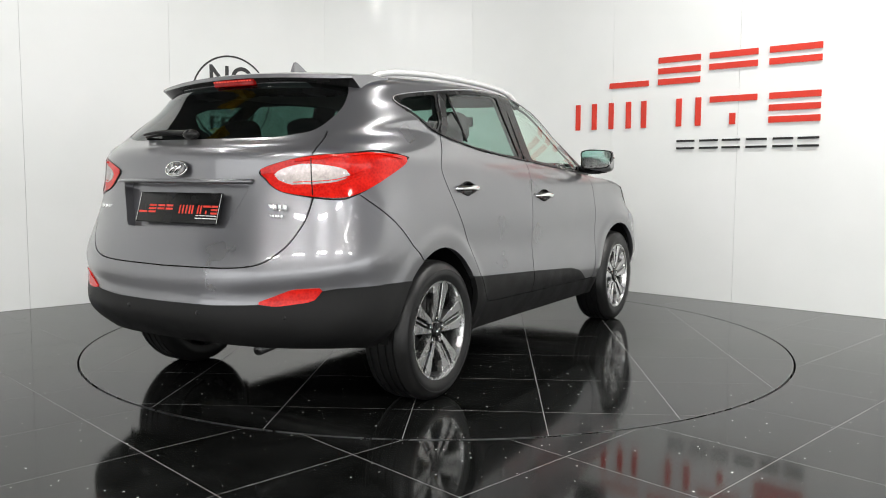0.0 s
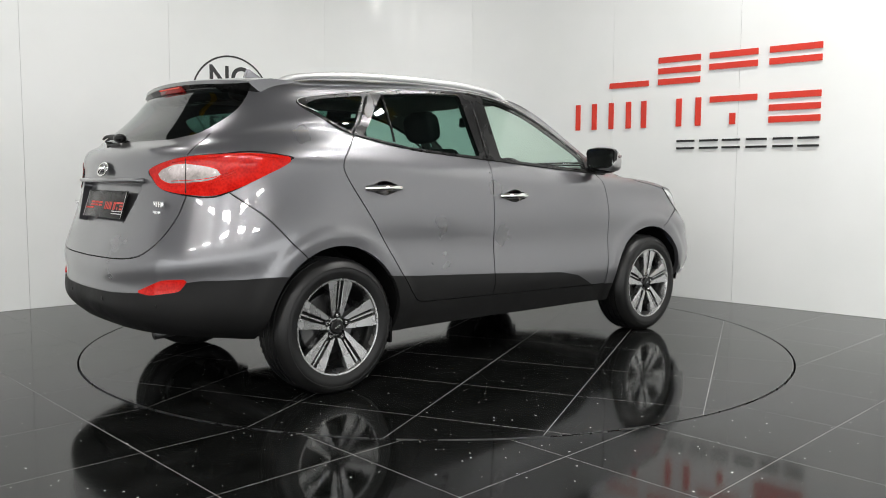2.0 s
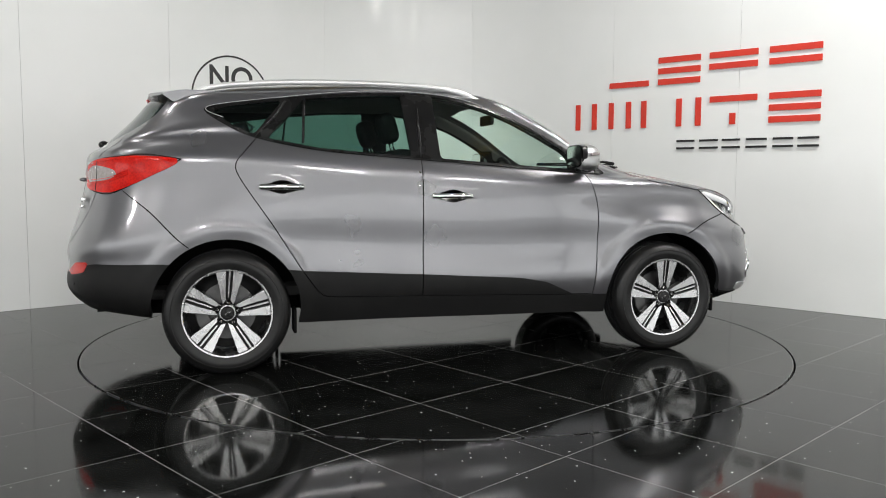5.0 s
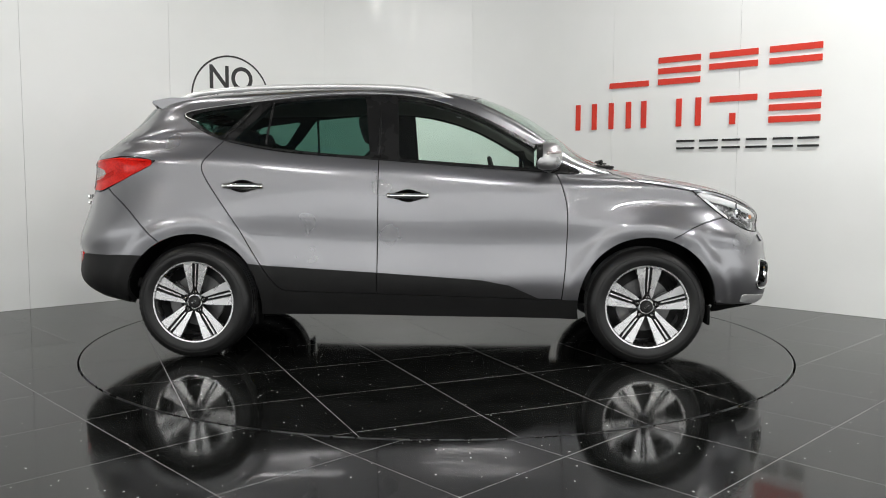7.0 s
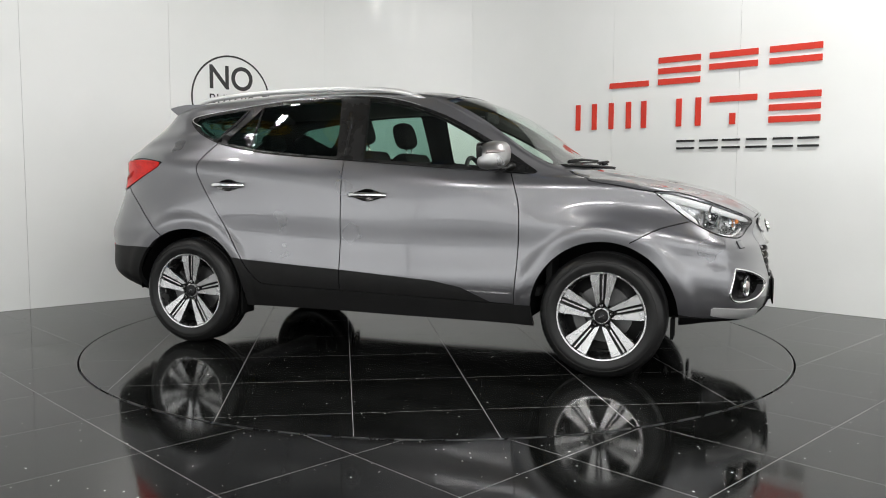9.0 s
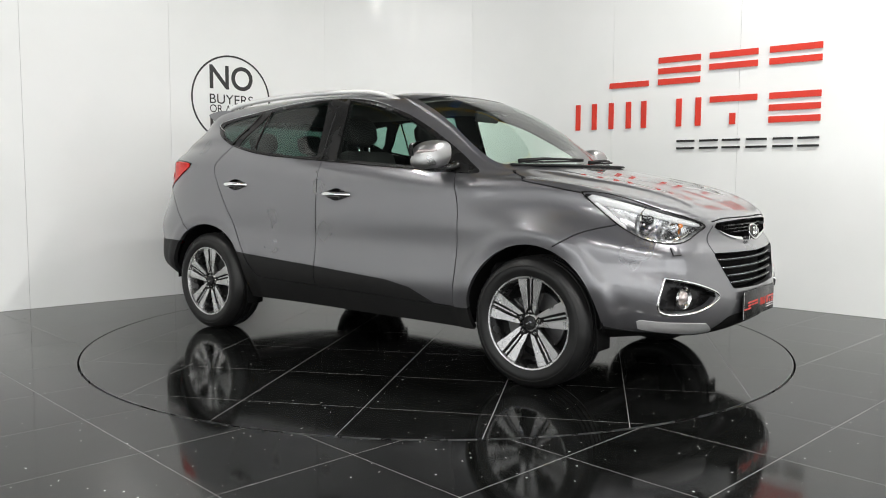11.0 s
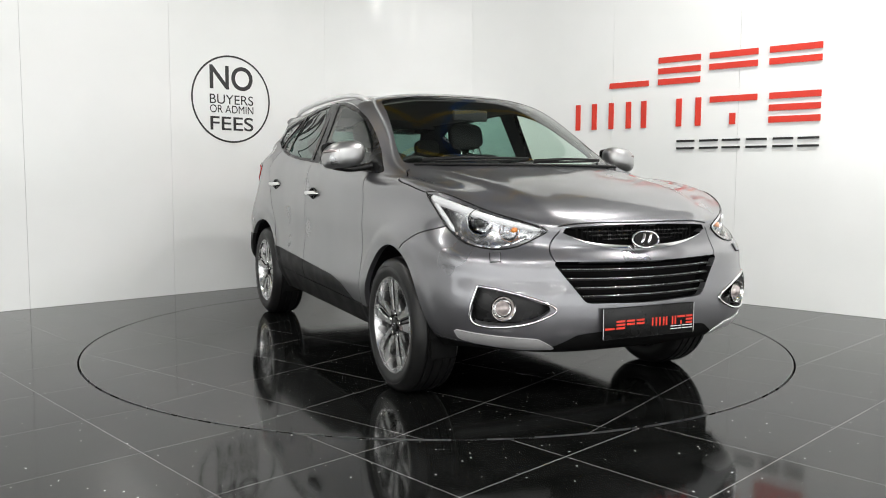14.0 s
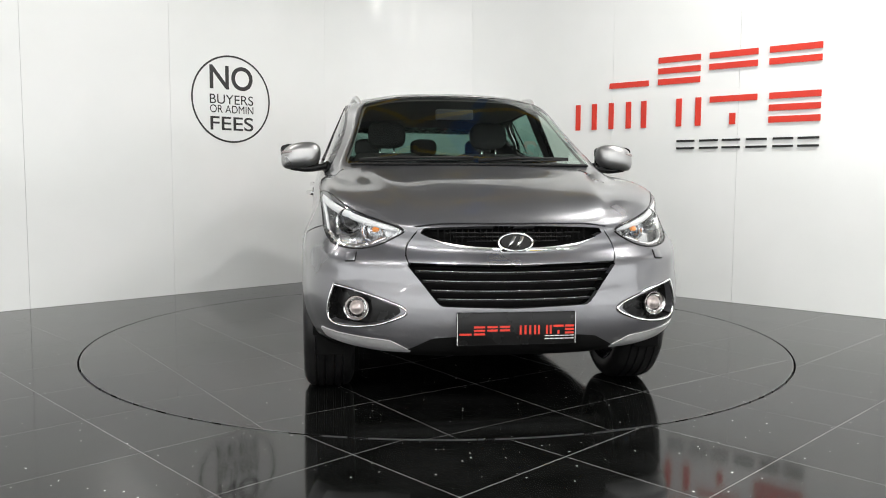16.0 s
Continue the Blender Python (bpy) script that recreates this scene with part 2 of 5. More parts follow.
def inside_distance(q, poly):
    """Signed distance to a closed outline, negative inside."""
    d = segment_distance(q, poly, True)
    odd = np.zeros(len(q), bool)
    for (x0, y0), (x1, y1) in zip(poly, np.roll(poly, -1, axis=0)):
        if y0 != y1:
            cross = (y0 > q[:, 1]) != (y1 > q[:, 1])
            odd ^= cross & (q[:, 0] < (x1 - x0) * (q[:, 1] - y0) / (y1 - y0) + x0)
    return np.where(odd, -d, d)


class Sheet:
    """A surface of polygons that can be cut along outlines; each face keeps the name of its panel."""

    def __init__(self, verts, faces, label):
        self.v = [np.array(p, float) for p in verts]
        self.f = [list(f) for f in faces]
        self.l = [label] * len(faces)

    def carve(self, label, field, only=None):
        """Cuts along field == 0 and names what lies on the negative side."""
        g = field(np.array(self.v))
        g = np.where(np.abs(g) < 1e-6, 1e-6, g)
        g = list(g)
        made, nf, nl = {}, [], []
        for f, l in zip(self.f, self.l):
            neg = [g[i] < 0 for i in f]
            if (only and l not in only) or not any(neg):
                nf.append(f), nl.append(l)
                continue
            if all(neg):
                nf.append(f), nl.append(label)
                continue
            lo, hi = [], []
            for k, i in enumerate(f):
                j = f[(k + 1) % len(f)]
                (lo if g[i] < 0 else hi).append(i)
                if (g[i] < 0) != (g[j] < 0):
                    key = (min(i, j), max(i, j))
                    if key not in made:
                        t = g[i] / (g[i] - g[j])
                        self.v.append(self.v[i] + t * (self.v[j] - self.v[i]))
                        g.append(1e-6)
                        made[key] = len(self.v) - 1
                    lo.append(made[key]), hi.append(made[key])
            if len(lo) > 2:
                nf.append(lo), nl.append(label)
            if len(hi) > 2:
                nf.append(hi), nl.append(l)
        # give neighbours of a cut that were left alone the new corner too
        if made:
            for n, f in enumerate(nf):
                for k in range(len(f) - 1, -1, -1):
                    i, j = f[k], f[(k + 1) % len(f)]
                    m = made.get((min(i, j), max(i, j)))
                    if m is not None and m not in f:
                        f.insert(k + 1, m)
        self.f, self.l = nf, nl

    def take(self, labels):
        return [f for f, l in zip(self.f, self.l) if l in labels]


# ---- hall: lamps, walls, floor ----
def ceiling_lamp(x, y, z, length, width, turn, watts):
    """A hanging tube fitting: its lamp, and the housing above it."""
    data = bpy.data.lights.new("tube_light", "AREA")
    data.shape, data.size, data.size_y, data.energy = "RECTANGLE", length, width, watts
    data.color = (1.0, 0.985, 0.96)
    lamp = new("tube_light", data)
    lamp.matrix_basis = pose(x, y, z, 0, 0, turn)
    house = part("tube_fitting", box_bm((-length / 2 - 0.03, -width / 2 - 0.03, 0.012), (length / 2 + 0.03, width / 2 + 0.03, 0.09), 0.015), FITTING)
    house.matrix_basis = pose(x, y, z, 0, 0, turn)
    for s in (-1, 1):
        wire = part("hanger", box_bm((s * length * 0.4 - 0.006, -0.006, 0.085), (s * length * 0.4 + 0.006, 0.006, HALL_TOP - z)), IRON, house)
    return tagged(house, "grey housing of a white tube light under the roof", "ceiling light", "tube lights")


HALL_TOP = 6.2
for lx, ly, lz, ll, wide, lt, lw in LAMPS:
    ceiling_lamp(lx, ly, lz, ll, wide, lt, lw)
# wide area lamps added out of view as fill; the walls have no openings
for (dx, dy), (ax, ay), wide, watts in FILL_LAMPS:
    fill_light = bpy.data.lights.new("fill_lamp", "AREA")
    fill_light.shape, fill_light.size, fill_light.size_y, fill_light.energy = "RECTANGLE", wide, 2.5, watts
    fill_light.color = (0.97, 0.985, 1.0)
    new("fill_lamp", fill_light).matrix_basis = look((dx, dy, 1.45), (ax, ay, 1.45))

LEFT_AT, LEFT_DIR = Vector((-2.661, 1.554, 0)), Vector((math.cos(radians(42.3)), math.sin(radians(42.3)), 0))
RIGHT_AT, RIGHT_DIR = Vector((2.759, 1.291, 0)), Vector((math.cos(radians(-42.37)), math.sin(radians(-42.37)), 0))
WALL_HEIGHT, PANEL = 3.5, 1.218


def wall_path():
    """Points along the foot of the white wall: one side, the soft corner, the other side; and the length along it."""
    den = LEFT_DIR.x * RIGHT_DIR.y - LEFT_DIR.y * RIGHT_DIR.x
    d = RIGHT_AT - LEFT_AT
    corner = LEFT_AT + LEFT_DIR * ((d.x * RIGHT_DIR.y - d.y * RIGHT_DIR.x) / den)
    cut = 1.55
    a, b = corner - LEFT_DIR * cut, corner + RIGHT_DIR * cut
    pts = [a - LEFT_DIR * (11.0 - 0.25 * i) for i in range(44)]
    pts += [(1 - t) ** 2 * a + 2 * t * (1 - t) * corner + t * t * b for t in [i / 24 for i in range(25)]]
    pts += [b + RIGHT_DIR * (0.25 * i + 0.25) for i in range(44)]
    run = [0.0]
    for p, q in zip(pts, pts[1:]):
        run.append(run[-1] + (q - p).length)
    return pts, run


PATH, RUN = wall_path()


def on_wall(s):
    """Foot point and outward (room side) normal at length s along the white wall."""
    i = min(max(int(np.searchsorted(RUN, s)) - 1, 0), len(RUN) - 2)
    t = (s - RUN[i]) / (RUN[i + 1] - RUN[i])
    p = PATH[i].lerp(PATH[i + 1], t)
    d = (PATH[i + 1] - PATH[i]).normalized()
    return p, Vector((d.y, -d.x, 0)), d


def run_of(point):
    """Length along the wall nearest to a place."""
    best = min(range(len(PATH)), key=lambda i: (PATH[i] - point).length)
    d = on_wall(RUN[best] + 1e-4)[2]
    return RUN[best] + (point - PATH[best]).dot(d)


def strip(s0, s1, z0, z1, front, back, steps):
    """A slab of the wall between two lengths and heights."""
    vs, fs = [], []
    for i in range(steps + 1):
        p, n, _ = on_wall(s0 + (s1 - s0) * i / steps)
        for off, z in ((front, z0), (front, z1), (back, z1), (back, z0)):
            q = p + n * off
            vs.append((q.x, q.y, z))
    for i in range(steps):
        for k in range(4):
            l = (k + 1) % 4
            fs.append((4 * i + k, 4 * i + l, 4 * i + 4 + l, 4 * i + 4 + k))
    fs += [(0, 3, 2, 1), (4 * steps, 4 * steps + 1, 4 * steps + 2, 4 * steps + 3)]
    return vs, fs


def build_white_wall():
    total = RUN[-1]
    core = tagged(put("wall_back", *strip(0, total, 0.0, WALL_HEIGHT, -0.006, -0.12, 160), GROUT, None, "", True, 30),
                  "tall white gloss panelled wall with a soft rounded corner", "wall", "", "structure")
    left = run_of(Vector((-2.385, 1.805, 0)))
    right = run_of(Vector((2.557, 1.475, 0)))
    cuts = [left - PANEL * k for k in range(9, -1, -1) if left - PANEL * k > 0.05]
    mid = right - PANEL
    cuts += [left + (mid - left) * k / 3 for k in (1, 2)] + [mid]
    cuts += [right + PANEL * k for k in range(10) if right + PANEL * k < total - 0.05]
    edges = [0.0] + cuts + [total]
    for i, (a, b) in enumerate(zip(edges, edges[1:])):
        quiet = abs(a - left) < 3.7 and a > left - 0.1 and b < mid + 0.1
        gap = 0.0004 if quiet else 0.0013
        put("panel", *strip(a + gap, b - gap, 0.002, WALL_HEIGHT, 0.0, -0.005, 14), WALL, core, "", True, 30)


build_white_wall()


def build_hall():
    def slab(name, lo, hi, material, label, category):
        tagged(part(name, box_bm(lo, hi), material, None, "", False), label, category, "", "structure")
    slab("ceiling", (-10.2, -12.2, HALL_TOP), (10.2, 7.2, HALL_TOP + 0.15), ROOF_SHEET, "pale sheet roof of the hall", "ceiling")
    slab("wall_north", (-10.2, 7.0, -0.02), (10.2, 7.2, HALL_TOP), HALL_GREY, "grey clad wall behind the white panels", "wall")
    slab("wall_west", (-10.2, -12.0, -0.02), (-10.0, 7.0, HALL_TOP), HALL_GREY, "grey clad side wall of the hall", "wall")
    slab("wall_east", (10.0, -12.0, -0.02), (10.2, 7.0, HALL_TOP), HALL_GREY, "grey clad side wall of the hall", "wall")
    slab("wall_south", (-10.2, -12.2, -0.02), (10.2, -12.0, HALL_TOP), HALL_GREY, "grey clad wall of the hall, behind the camera", "wall")


build_hall()


def roof_beam(name, a, b, deep, material, label):
    """A steel I-beam under the roof."""
    d = Vector(b) - Vector(a)
    m = Matrix.Translation(a) @ d.to_track_quat("X", "Z").to_matrix().to_4x4()
    bm = box_bm((0, -0.09, 0), (d.length, 0.09, 0.02))
    box_bm((0, -0.008, 0.02), (d.length, 0.008, deep), 0, bm)
    box_bm((0, -0.09, deep), (d.length, 0.09, deep + 0.02), 0, bm)
    bmesh.ops.transform(bm, matrix=m, verts=bm.verts)
    tagged(part(name, bm, material, None, "", False), label, "beam")


for bx in (-4.6, 3.6):
    roof_beam("crane_beam", (bx, -11.9, 5.7), (bx, 1.0, 5.7), 0.3, YELLOW, "yellow painted crane beam under the roof")
roof_beam("roof_strut", (-10.0, -5.2, 5.3), (10.0, -5.2, 5.3), 0.26, BLUE, "blue painted steel beam under the roof")
roof_beam("roof_strut", (0.45, -0.4, 4.42), (0.95, 7.0, 4.42), 0.2, BLUE, "blue painted steel beam below the roof")
for a, b in (((-3.4, 7.0), (-0.3, 0.5)), ((-2.6, 1.2), (-0.8, 4.4)), ((-0.3, 0.5), (1.5, 3.2)), ((1.5, 3.2), (4.4, 3.9))):
    roof_beam("roof_brace", (*a, 4.30), (*b, 4.30), 0.16, YELLOW, "yellow painted brace below the roof")

# ---- floor and turntable ----
TABLE_R = 2.256
FLOOR_TURN, FLOOR_TILE = radians(43.9), 0.583
TABLE_TURN, TABLE_TILE = radians(24.9), 0.606


def tile_sheet(x0, y0, size, gap, spin, keep=None):
    """Top polygons of one tile, cut by a round edge if one is given; keep is 'in' or 'out'."""
    a, b = gap / 2, size - gap / 2
    c, s = math.cos(spin), math.sin(spin)
    n = 1 if keep is None else 14
    grid = [(a + (b - a) * i / n, a + (b - a) * j / n) for i in range(n + 1) for j in range(n + 1)]
    pts = [((x0 + p) * c - (y0 + q) * s, (x0 + p) * s + (y0 + q) * c, 0.0) for p, q in grid]
    fs = [(i * (n + 1) + j, (i + 1) * (n + 1) + j, (i + 1) * (n + 1) + j + 1, i * (n + 1) + j + 1) for i in range(n) for j in range(n)]
    sheet = Sheet(pts, fs, "a")
    if keep:
        sign, edge = (1, TABLE_R - 0.010) if keep == "in" else (-1, TABLE_R + 0.007)
        sheet.carve("b", lambda v: sign * (np.hypot(v[:, 0], v[:, 1]) - edge))
        fs = sheet.take({"b"})
    return sheet.v, fs


def slab_of(vs, fs, depth):
    """Gives a flat set of polygons sides that go down."""
    used = sorted({i for f in fs for i in f})
    index = {i: k for k, i in enumerate(used)}
    top = [tuple(vs[i]) for i in used]
    count = {}
    for f in fs:
        for i, j in zip(f, f[1:] + f[:1]) if isinstance(f, list) else zip(f, f[1:] + f[:1]):
            count[(i, j)] = 1
    out = [tuple(index[i] for i in f) for f in fs]
    verts, n = top + [(x, y, z - depth) for x, y, z in top], len(top)
    for i, j in count:
        if (j, i) not in count:
            a, b = index[i], index[j]
            out.append((a, n + a, n + b, b))
    return verts, out


def tile_grid(parent, size, spin, phase, reach, mode, z):
    """Lays the tiles of the floor ('out') or of the turntable ('in')."""
    shared, far = None, []
    c, s = math.cos(spin), math.sin(spin)
    k = int(reach / size) + 2
    for i in range(-k, k):
        for j in range(-k, k):
            x0, y0 = i * size + phase[0], j * size + phase[1]
            mid = ((x0 + size / 2) * c - (y0 + size / 2) * s, (x0 + size / 2) * s + (y0 + size / 2) * c)
            r, half = math.hypot(*mid), size * 0.7072
            if mode == "in" and r - half > TABLE_R or mode == "out" and (r + half < TABLE_R or r > reach):
                continue
            if mode == "out" and mid[1] > 5.1 - abs(mid[0]) * 0.9:
                continue
            if mode == "out" and (mid[1] < -4.9 or r > 6.2):
                h = size / 2 - 0.0015
                ring = [(p * c - q * s + mid[0], p * s + q * c + mid[1], z) for p, q in ((-h, -h), (h, -h), (h, h), (-h, h))]
                if max(abs(p[0]) for p in ring) < 10 and min(p[1] for p in ring) > -12:
                    far += ring
                continue
            whole = r + half < TABLE_R - 0.02 if mode == "in" else r - half > TABLE_R + 0.02
            if whole:
                if shared is None:
                    vs, fs = tile_sheet(-size / 2, -size / 2, size, 0.0030, spin)
                    shared = mesh_of("tile", *slab_of(vs, fs, 0.008), TILE, False)
                ob = new("tile", shared)
                ob.location = (*mid, z)
            else:
                vs, fs = tile_sheet(x0, y0, size, 0.0030, spin, mode)
                if not fs:
                    continue
                vs = [(p[0] - mid[0], p[1] - mid[1], p[2]) for p in vs]
                ob = new("tile", mesh_of("tile", *slab_of(vs, fs, 0.008), TILE, False))
                ob.location = (*mid, z)
            ob.parent = parent
    if far:
        field = put("tile_field", far, [(4 * k, 4 * k + 1, 4 * k + 2, 4 * k + 3) for k in range(len(far) // 4)], TILE, parent, "", False)
        tagged(field, "more of the same black tiles", "", "", "stuff")


def ring_sheet(r0, r1, z, half=None):
    n = 160
    vs = [(r * math.cos(2 * math.pi * i / n), r * math.sin(2 * math.pi * i / n), z) for i in range(n) for r in (r0, r1)]
    return vs, [(2 * i, 2 * i + 1, 2 * ((i + 1) % n) + 1, 2 * ((i + 1) % n)) for i in range(n)]


def build_floor():
    vs, fs = ring_sheet(TABLE_R + 0.006, 16.0, -0.0003)
    floor = tagged(put("floor", vs, fs, GROUT, None, "", False),
                   "polished black stone tile floor with bright chips and pale joints", "floor", "", "structure")
    pit = [(TABLE_R + 0.006, -0.0003), (TABLE_R + 0.006, -0.09), (0.0, -0.09)]
    put("turntable_pit", *lathe(pit, 160, "z"), SHADOW_GAP, floor)
    tile_grid(floor, FLOOR_TILE, FLOOR_TURN, (-1.922, -2.109), 15.5, "out", 0.0)
    return floor


def build_turntable():
    table = new("turntable")
    top = [(0.0, -0.0003), (TABLE_R - 0.010, -0.0003)]
    put("base", *lathe(top, 160, "z"), GROUT, table, "pale joint bed under the tiles", False)
    rim = [(TABLE_R - 0.0105, -0.006), (TABLE_R - 0.010, 0.0006), (TABLE_R - 0.0068, 0.0006), (TABLE_R - 0.0062, -0.06)]
    put("rim", *lathe(rim, 160, "z"), STEEL_RIM, table, "thin steel edging ring", True, 30)
    tile_grid(table, TABLE_TILE, TABLE_TURN, (0.0, 0.0), 3.0, "in", 0.0)
    return tagged(table, "round car turntable tiled in polished black stone", "turntable")


build_floor()
TURNTABLE = build_turntable()


# ---- wall signs ----
def wall_piece(outline, depth, material, parent, name, s0, lift=0.0):
    """A flat piece cut from sheet, on the straight wall: outline in (along, up)."""
    p, n, d = on_wall(s0)
    vs = []
    for off in (lift + depth, lift):
        for a, z in outline:
            q = p + d * a + n * (off + 0.0005)
            vs.append((q.x, q.y, z))
    k = len(outline)
    fs = [tuple(range(k)), tuple(range(2 * k - 1, k - 1, -1))] + [(i, i + k, (i + 1) % k + k, (i + 1) % k) for i in range(k)]
    return put(name, vs, fs, material, parent, "", False)


def bar_outlines(kind, a, b, low, top, th):
    """Outlines of the plain separate bars that fill one place of the firm's sign, in (along, up)."""
    h = top - low
    middle = (low + h / 2 - th / 2, low + h / 2 + th / 2)
    if kind == "posts":
        w = (b - a - th) / 3
        spans = [(a + k * w, a + k * w + th, low, top) for k in range(4)]
    else:
        spans = {"triple": [(a, b, top - th, top), (a, b, *middle), (a, b, low, low + th)],
                 "double": [(a, b, top - th, top), (a, b, *middle)],
                 "twin": [(a, b, top - th, top), (a, b, low, low + th)],
                 "low": [(a, b, low, low + th)],
                 "high": [(a, b, top - th, top), ((a + b - th) / 2, (a + b + th) / 2, low, middle[0])],
                 "gate": [(a, a + th, low, top), (b - th, b, low, top)],
                 "post": [(a, b, low, top)]}[kind]
    return [[(x0, z0), (x1, z0), (x1, z1), (x0, z1)] for x0, x1, z0, z1 in spans]


def build_name_sign():
    """The firm's sign as plain bars: one stack of bars for each letter's place."""
    sign = new("wall_sign")
    s0 = run_of(RIGHT_AT)
    rows = ((2.166, 1.920, SIGN_RED, 0.052, (("low", -1.523, -1.115), ("triple", -1.022, -0.620), ("double", -0.539, -0.117), ("double", -0.022, 0.395))),
            (1.788, 1.541, SIGN_RED, 0.052, (("posts", -1.895, -1.290), ("gate", -1.185, -0.785), ("post", -0.656, -0.604), ("high", -0.526, -0.112), ("triple", -0.012, 0.399))),
            (1.419, 1.337, SIGN_BLACK, 0.018, (("twin", -0.824, -0.655), ("twin", -0.610, -0.440), ("twin", -0.405, -0.245), ("twin", -0.195, -0.020), ("twin", 0.030, 0.195), ("twin", 0.230, 0.397))))
    for top, low, material, th, letters in rows:
        for kind, a, b in letters:
            for k, outline in enumerate(bar_outlines(kind, a, b, low, top, th)):
                wall_piece(outline, 0.009, material, sign, "bar", s0, 0.002 + 0.0012 * (k % 2))
    tagged(sign, "large red and black raised bar sign on the white wall", "wall sign")


def build_round_sign():
    sign = new("notice_sign")
    s0 = run_of(LEFT_AT) + 0.972
    p, n, d = on_wall(s0)
    zc, r = 1.793, 0.405
    vs, fs = [], []
    k = 72
    for i in range(k):
        a = 2 * math.pi * i / k
        for rr in (r, r - 0.017):
            q = p + d * (rr * math.cos(a)) + n * 0.0025
            vs.append((q.x, q.y, zc + rr * math.sin(a)))
    fs = [(2 * i, 2 * ((i + 1) % k), 2 * ((i + 1) % k) + 1, 2 * i + 1) for i in range(k)]
    put("ring", vs, fs, SIGN_BLACK, sign, "thin black ring", False)
    m = Matrix((d, Vector((0, 0, 1)), n)).transposed().to_4x4()
    for text, z, width, height, bold in (("NO", 1.990, 0.441, 0.222, 0.016), ("BUYERS", 1.790, 0.447, 0.088, 0.0015), ("OR ADMIN", 1.700, 0.447, 0.072, 0.0), ("FEES", 1.567, 0.442, 0.128, 0.008)):
        cu = bpy.data.curves.new("lettering", "FONT")
        cu.body, cu.align_x, cu.align_y, cu.extrude, cu.offset = text, "CENTER", "CENTER", 0.0005, bold
        cu.size = 1.0
        ob = new("lettering", cu)
        bpy.context.view_layer.update()
        sx, sy = ob.dimensions.x, ob.dimensions.y
        me = bpy.data.meshes.new_from_object(ob.evaluated_get(bpy.context.evaluated_depsgraph_get()))
        bpy.data.objects.remove(ob)
        xs = [v.co.x for v in me.vertices]
        ys = [v.co.y for v in me.vertices]
        cx, cy = (min(xs) + max(xs)) / 2, (min(ys) + max(ys)) / 2
        for v in me.vertices:
            v.co = Vector(((v.co.x - cx) * width / (max(xs) - min(xs)), (v.co.y - cy) * height / (max(ys) - min(ys)), v.co.z * 0.6))
        me.materials.clear()
        me.materials.append(SIGN_BLACK)
        letters = new("lettering", me)
        letters.matrix_basis = Matrix.Translation(p + n * 0.003 + Vector((0, 0, z))) @ m
        letters.parent = sign
    tagged(sign, "black ring notice with bold lettering on the white wall", "notice")


build_name_sign()
build_round_sign()


# ---- the car: body surface ----
# Character lines from the middle of the nose round the side to the middle of the tail,
# each with eleven stations of (forward, outward, up), metres.
UNDER_EDGE = ((2.06, 0, .295), (2.02, .45, .30), (1.87, .72, .318), (1.32, .79, .25), (.85, .82, .255), (.2, .82, .26), (-.5, .82, .265), (-1.25, .80, .27), (-1.90, .70, .335), (-2.08, .45, .345), (-2.12, 0, .345))
LOWER_EDGE = ((2.165, 0, .36), (2.12, .45, .362), (1.955, .77, .385), (1.32, .885, .40), (.85, .88, .385), (.2, .88, .385), (-.5, .88, .39), (-1.25, .89, .41), (-1.985, .79, .44), (-2.172, .45, .445), (-2.212, 0, .445))
FLARE = ((2.185, 0, .52), (2.14, .45, .53), (1.965, .80, .55), (1.32, .908, .56), (.85, .898, .53), (.2, .904, .505), (-.5, .904, .535), (-1.25, .908, .60), (-1.985, .80, .60), (-2.17, .45, .57), (-2.21, 0, .56))
WAIST = ((2.165, 0, .70), (2.11, .45, .71), (1.935, .79, .73), (1.32, .900, .81), (.85, .886, .80), (.2, .889, .79), (-.5, .891, .81), (-1.25, .902, .85), (-1.955, .79, .83), (-2.125, .45, .83), (-2.155, 0, .83))
SHOULDER = ((2.125, 0, .852), (2.065, .46, .862), (1.86, .735, .925), (1.34, .842, 1.015), (.85, .868, 1.015), (.2, .876, 1.03), (-.5, .876, 1.07), (-1.25, .868, 1.14), (-1.90, .745, 1.145), (-2.06, .45, 1.145), (-2.10, 0, 1.145))
BELT = ((1.74, 0, 1.035), (1.72, .38, 1.03), (1.58, .655, 1.035), (1.25, .765, 1.075), (.90, .805, 1.095), (.2, .838, 1.135), (-.5, .832, 1.19), (-1.22, .800, 1.275), (-1.87, .69, 1.235), (-2.0, .43, 1.225), (-2.04, 0, 1.225))
COWL = ((1.19, 0, 1.145), (1.165, .40, 1.142), (1.08, .655, 1.135), (.985, .735, 1.135), (.78, .782, 1.165), (.15, .812, 1.195), (-.5, .806, 1.25), (-1.22, .770, 1.35), (-1.81, .672, 1.287), (-1.935, .42, 1.28), (-1.975, 0, 1.28))
PILLAR = ((.76, 0, 1.40), (.745, .36, 1.395), (.68, .585, 1.365), (.625, .65, 1.345), (.46, .69, 1.375), (.03, .705, 1.46), (-.5, .705, 1.475), (-1.22, .69, 1.455), (-1.655, .622, 1.42), (-1.785, .40, 1.425), (-1.82, 0, 1.43))
ROOF_EDGE = ((.36, 0, 1.59), (.345, .34, 1.58), (.29, .535, 1.555), (.235, .58, 1.545), (.10, .615, 1.555), (-.2, .63, 1.58), (-.6, .63, 1.582), (-1.2, .615, 1.555), (-1.525, .572, 1.53), (-1.655, .37, 1.535), (-1.69, 0, 1.54))
